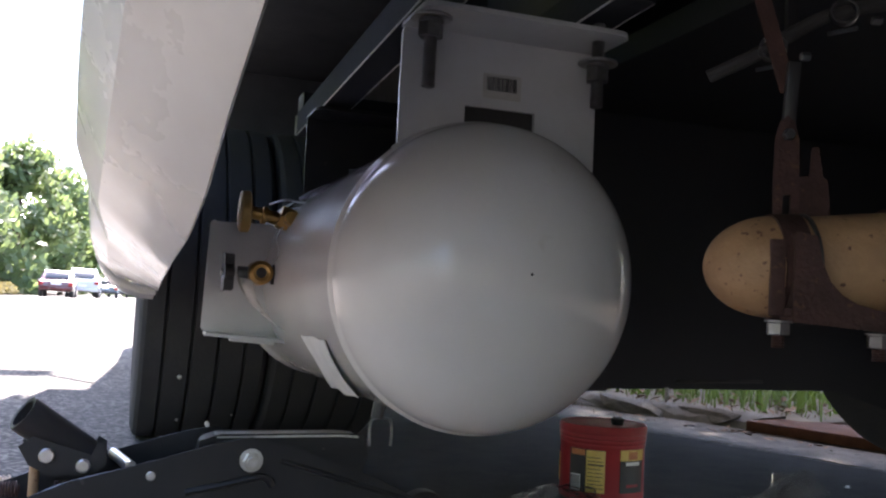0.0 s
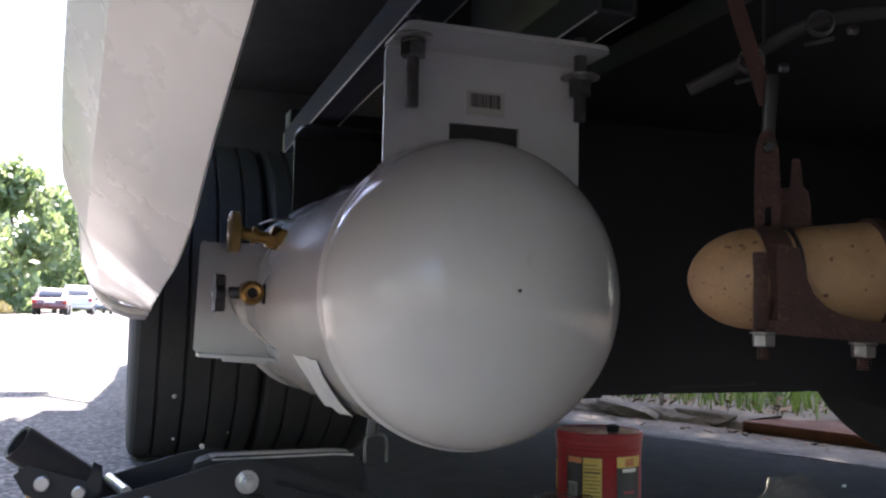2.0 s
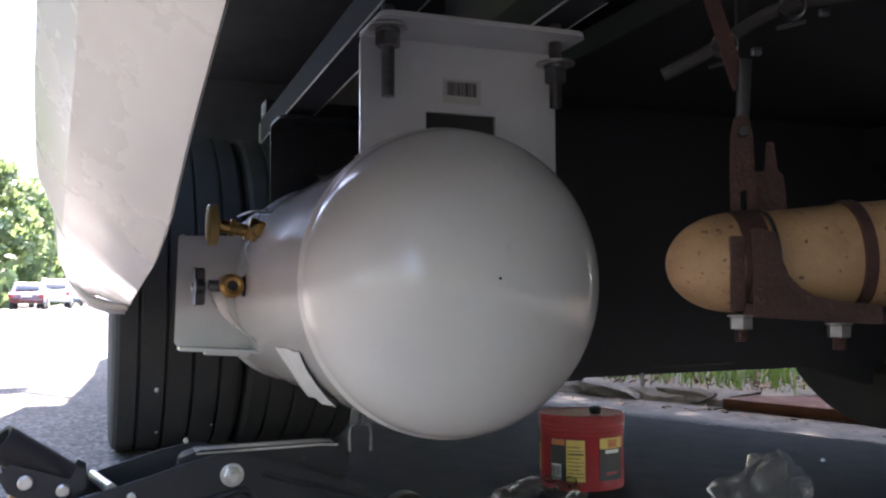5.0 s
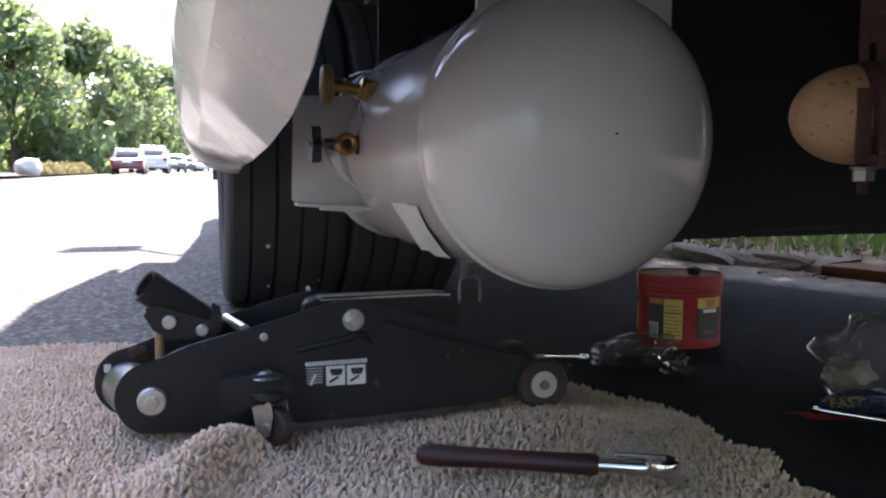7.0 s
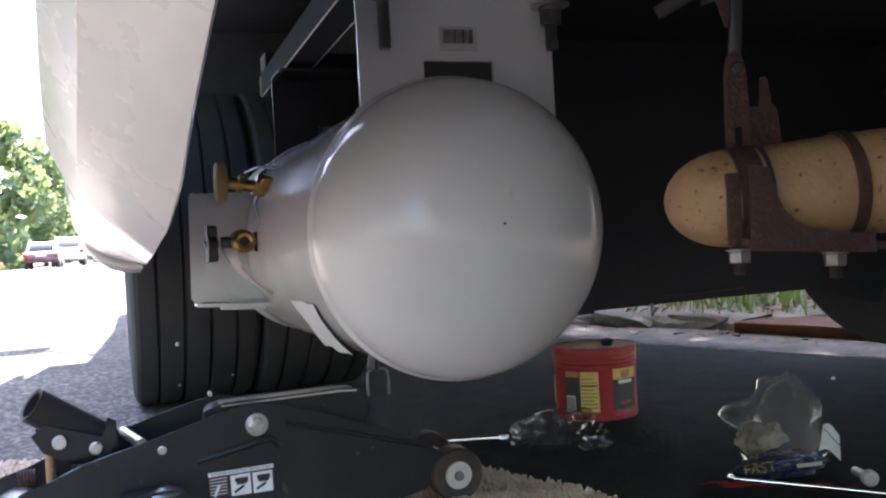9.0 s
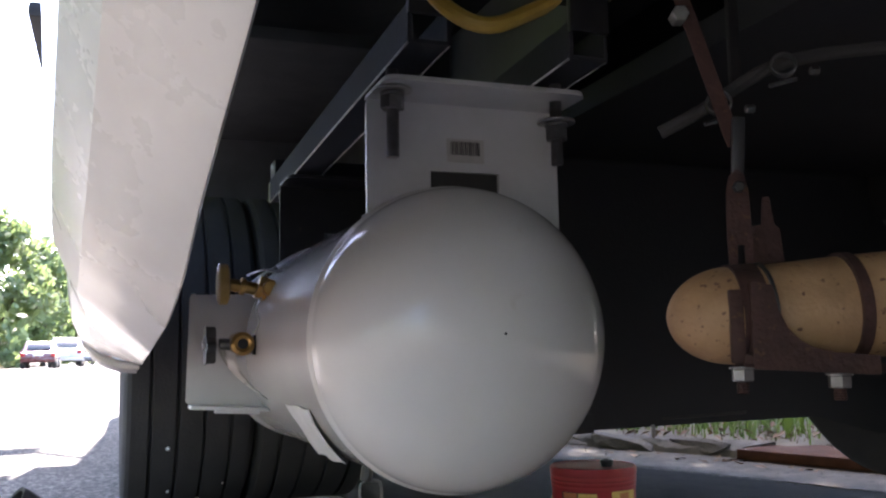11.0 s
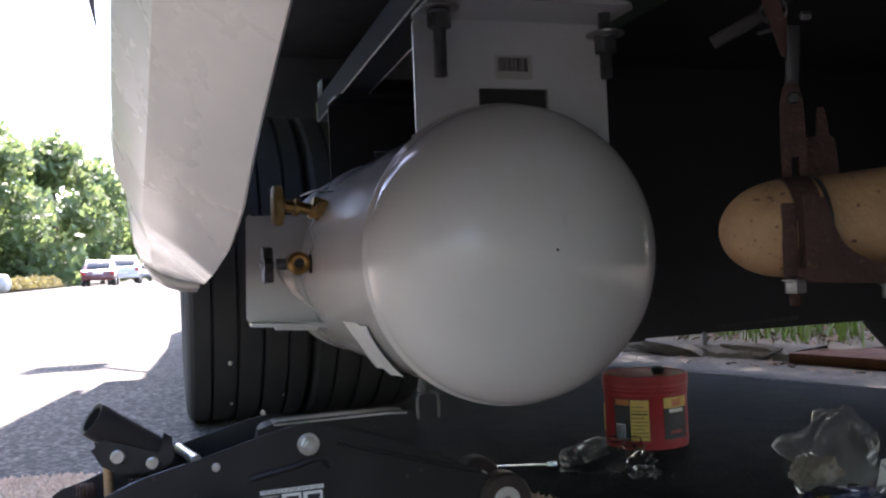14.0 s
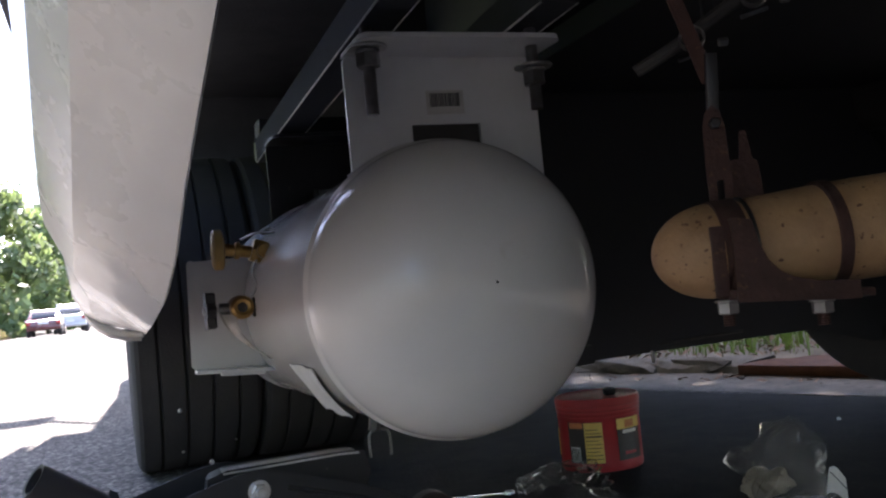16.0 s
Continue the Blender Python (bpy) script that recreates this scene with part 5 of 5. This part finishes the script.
part("post", box((3.62, 3.55, 0.26), (0.22, 0.12, 0.46), 0.01), CREAM, post)


# ---------- far side of the street ----------
def tree(x, y, h, spread, seed, mat, label, leaves=3600, low=0.12, size=0.27):
    r = random.Random(seed)
    t = thing("tree", (x, y, 0.1), label, "tree", "street trees")
    trunk = bmesh.new()
    tube([(x, y, 0.0), (x + 0.1, y, h * 0.2), (x - 0.1, y + 0.1, h * 0.45), (x + 0.1, y, h * 0.8)], h * 0.022, 9, trunk)
    blobs = []
    for k in range(34):
        a, zz = r.uniform(0, 6.28), r.uniform(low, 0.93)
        rr = spread * math.sin(math.pi * min(1, 0.18 + zz * 0.8)) * r.uniform(0.35, 0.95)
        blobs.append((Vector((x + rr * math.cos(a), y + rr * math.sin(a), h * zz)), spread * r.uniform(0.22, 0.42)))
    for c, s in blobs[:9]:
        tube([(x, y, h * 0.18 + c.z * 0.2), ((x + c.x) / 2, (y + c.y) / 2, c.z * 0.7), tuple(c)], h * 0.006, 6, trunk)
    part("trunk", trunk, BARK, t)
    vs, fs = [], []
    for k in range(leaves):
        c, s = blobs[r.randrange(len(blobs))]
        d = Vector((r.gauss(0, 1), r.gauss(0, 1), r.gauss(0, 0.8))).normalized() * s * r.uniform(0.55, 1.1)
        q = c + d
        n1 = Vector((r.gauss(0, 1), r.gauss(0, 1), r.gauss(0, 1))).normalized()
        n2 = n1.orthogonal().normalized()
        e = size * r.uniform(0.6, 1.5)
        o = len(vs)
        vs += [tuple(q - n1 * e), tuple(q - n2 * e * 0.55), tuple(q + n1 * e), tuple(q + n2 * e * 0.55)]
        fs.append((o, o + 1, o + 2, o + 3))
    me = bpy.data.meshes.new("crown")
    me.from_pydata(vs, [], fs)
    me.materials.append(mat)
    cr = new("crown", me)
    cr.parent = t
    cr.location = -Vector((x, y, 0.1))
    return t


tree(-12.6, 46, 10.6, 3.4, 1, PLUM, "dark plum-leaved tree beside the street", 4200)
tree(-16.5, 44, 10.5, 3.6, 11, PLUM, "dark plum-leaved tree beside the street", 3200)
tree(-10.4, 60, 10.4, 3.8, 2, LEAF, "leafy green tree, backlit street row and added sky screen", 5200, 0.1)
tree(-7.0, 66, 9.8, 3.9, 3, LEAF, "leafy green tree, backlit street row and added sky screen", 5600, 0.08)
tree(-4.8, 78, 9.6, 4.0, 4, LEAF, "leafy green tree, backlit street row and added sky screen", 5200, 0.1)
tree(-3.0, 104, 11.4, 4.2, 5, LEAF, "tall green tree farther down the street", 4200, 0.06, 0.36)
tree(1.2, 125, 12.6, 4.6, 6, LEAF, "tall green tree farther down the street", 4000, 0.05, 0.38)
tree(6.0, 140, 13.0, 5.5, 7, LEAF, "tall green tree farther down the street", 3500, 0.05, 0.4)
tree(-15.5, 75, 11.5, 4.5, 8, LEAF, "leafy green tree, backlit street row and added sky screen", 4200, 0.05, 0.32)
tree(-22.0, 66, 12.0, 5.0, 9, LEAF, "leafy green tree, backlit street row and added sky screen", 3600, 0.05, 0.36)
# hidden tree, placed so that its crown shades verge and gutter
tree(3.45, 6.7, 6.6, 1.95, 10, LEAF, "unseen leafy tree added to dapple the verge", 10500, 0.30, 0.11)
# unseen trees added all round to block light from the low sky
for k, (x, y, h) in enumerate(((-9.5, -10, 9.0), (-10.5, -2, 9.5), (-9.8, 6, 9.0), (-10.6, 14, 10.0), (-10.2, 22, 9.0), (-12.0, 30, 10.0), (-3.0, -17, 8.5), (4.5, -14, 9.0), (9.0, 2, 8.0))):
    tree(x, y, h, 4.2, 60 + k, LEAF, "leafy green tree, backlit street row and added sky screen", 2600, 0.06, 0.36)
hv, hf = [], []
rnd = random.Random(31)
for k in range(7000):
    y = rnd.uniform(60, 84)
    x, z = rnd.uniform(-0.40 * y, -0.078 * y), abs(rnd.gauss(0, 1.7))
    n1 = Vector((rnd.gauss(0, 1), rnd.gauss(0, 1), rnd.gauss(0, 1))).normalized()
    n2 = n1.orthogonal().normalized()
    e = rnd.uniform(0.2, 0.45)
    o = len(hv)
    q = Vector((x, y, z))
    hv += [tuple(q - n1 * e), tuple(q - n2 * e * 0.6), tuple(q + n1 * e), tuple(q + n2 * e * 0.6)]
    hf.append((o, o + 1, o + 2, o + 3))
me = bpy.data.meshes.new("shrubs")
me.from_pydata(hv, [], hf)
me.materials.append(LEAF)
tagged(new("shrubs", me), "dark shady shrubs under the trees", "shrubs", kind="stuff")

for k, (x, y, s) in enumerate(((-5.75, 38, 0.45), (-5.70, 41.0, 0.5), (-5.6, 45.0, 0.55), (-5.55, 50.0, 0.55))):
    bs = thing("bush", (x, y, 0.1), "low yellow-green bush by the pavement", "bush", "bushes by the pavement")
    r = random.Random(50 + k)
    vs, fs = [], []
    for i in range(520):
        d = Vector((r.gauss(0, 1), r.gauss(0, 1), abs(r.gauss(0, 1)))).normalized() * s * r.uniform(0.6, 1.1)
        n1 = Vector((r.gauss(0, 1), r.gauss(0, 1), r.gauss(0, 1))).normalized()
        n2 = n1.orthogonal().normalized()
        o = len(vs)
        q = d * 1.0
        vs += [tuple(q - n1 * 0.07), tuple(q - n2 * 0.03), tuple(q + n1 * 0.07), tuple(q + n2 * 0.03)]
        fs.append((o, o + 1, o + 2, o + 3))
    me = bpy.data.meshes.new("foliage")
    me.from_pydata(vs, [], fs)
    me.materials.append(BUSH)
    f_ob = new("foliage", me)
    f_ob.parent = bs
boul = thing("boulder", (-6.0, 36.2, 0.1), "pale rounded boulder at the pavement edge", "boulder")
b = bmesh.new()
bmesh.ops.create_icosphere(b, subdivisions=3, radius=1)
for v in b.verts:
    p = v.co.copy()
    v.co = Vector((-5.75, 36.2, 0.35)) + Vector((p.x * 0.5, p.y * 0.4, p.z * 0.36)) * (1 + 0.25 * noise.noise(p * 1.5))
part("stone", b, STONE, boul)


def car(x, y, w, h, length, paint, label, tall=False):
    c = thing("parked_car", (x, y, 0), label, "car", "parked cars")
    low = h * (0.62 if not tall else 0.60)
    my = Matrix(((0, 0, 1, x - w / 2), (1, 0, 0, y), (0, 1, 0, 0), (0, 0, 0, 1)))
    if tall:
        out = [(0, 0.45), (0, low), (0.9, low + 0.02), (1.5, h), (2.9, h), (3.3, low + 0.05), (length, low - 0.1), (length, 0.4)]
    else:
        out = [(0, 0.32), (0.0, low - 0.05), (0.55, low), (1.2, h), (2.6, h), (3.3, low), (length, low - 0.14), (length, 0.3)]
    shell = slab(out, my, w)
    for v in shell.verts:
        if v.co.z > low + 0.12:
            v.co.x = x + (v.co.x - x) * 0.76
        elif v.co.z < 0.5:
            v.co.x = x + (v.co.x - x) * 0.94
    part("body", bevel(shell, 0.08), paint, c)
    part("rear_window", box((x, y + (0.86 if not tall else 1.18), (low + h) / 2), (w * 0.68, 0.03, (h - low) * 0.95), 0.01, (-52 if not tall else -56, 0, 0)), CAR_GLASS, c)
    for sx in (-1, 1):
        part("side_window", box((x + sx * w * 0.445, y + 2.0, (low + h) / 2 + 0.02), (0.03, 1.2, (h - low) * 0.55), 0.005, (0, -sx * 22, 0)), CAR_GLASS, c)
        part("tail_lamp", box((x + sx * w * 0.42, y - 0.01, low - 0.18), (w * 0.13, 0.05, 0.18), 0.02), TAIL_RED, c)
        for wy in (0.8, length - 0.9):
            wm = along((x + sx * (w / 2 - 0.2), y + wy, 0.33), (x + sx * (w / 2 + 0.01), y + wy, 0.33))[0]
            wl = part("wheel", lathe([(0, 0), (0.28, 0), (0.33, 0.03), (0.33, 0.17), (0.28, 0.21), (0, 0.2)], wm, 24), RUBBER, c)
            part("rim", lathe([(0, 0.215), (0.18, 0.215), (0.2, 0.2), (0, 0.2)], wm, 18), STEEL, wl)
    part("bumper", box((x, y - 0.04, 0.48), (w * 0.96, 0.12, 0.2), 0.04), paint if not tall else STEEL, c)
    part("number_plate", box((x, y - 0.105, 0.72), (0.5, 0.02, 0.14), 0.004), LABEL_WHITE, c)
    return c


car(-3.40, 52, 1.75, 1.42, 4.5, CAR_RED, "dark red saloon parked along the street")
car(-2.44, 60, 1.95, 1.82, 5.4, CAR_SILVER, "silver pickup parked along the street", True)
car(-1.35, 74, 1.8, 1.45, 4.5, CAR_DARK, "dark saloon parked along the street")
car(-0.55, 90, 1.8, 1.5, 4.5, CAR_DARK, "dark saloon parked along the street")
car(1.07, 112, 1.8, 1.45, 4.5, CAR_SILVER, "silver saloon parked far down the street")
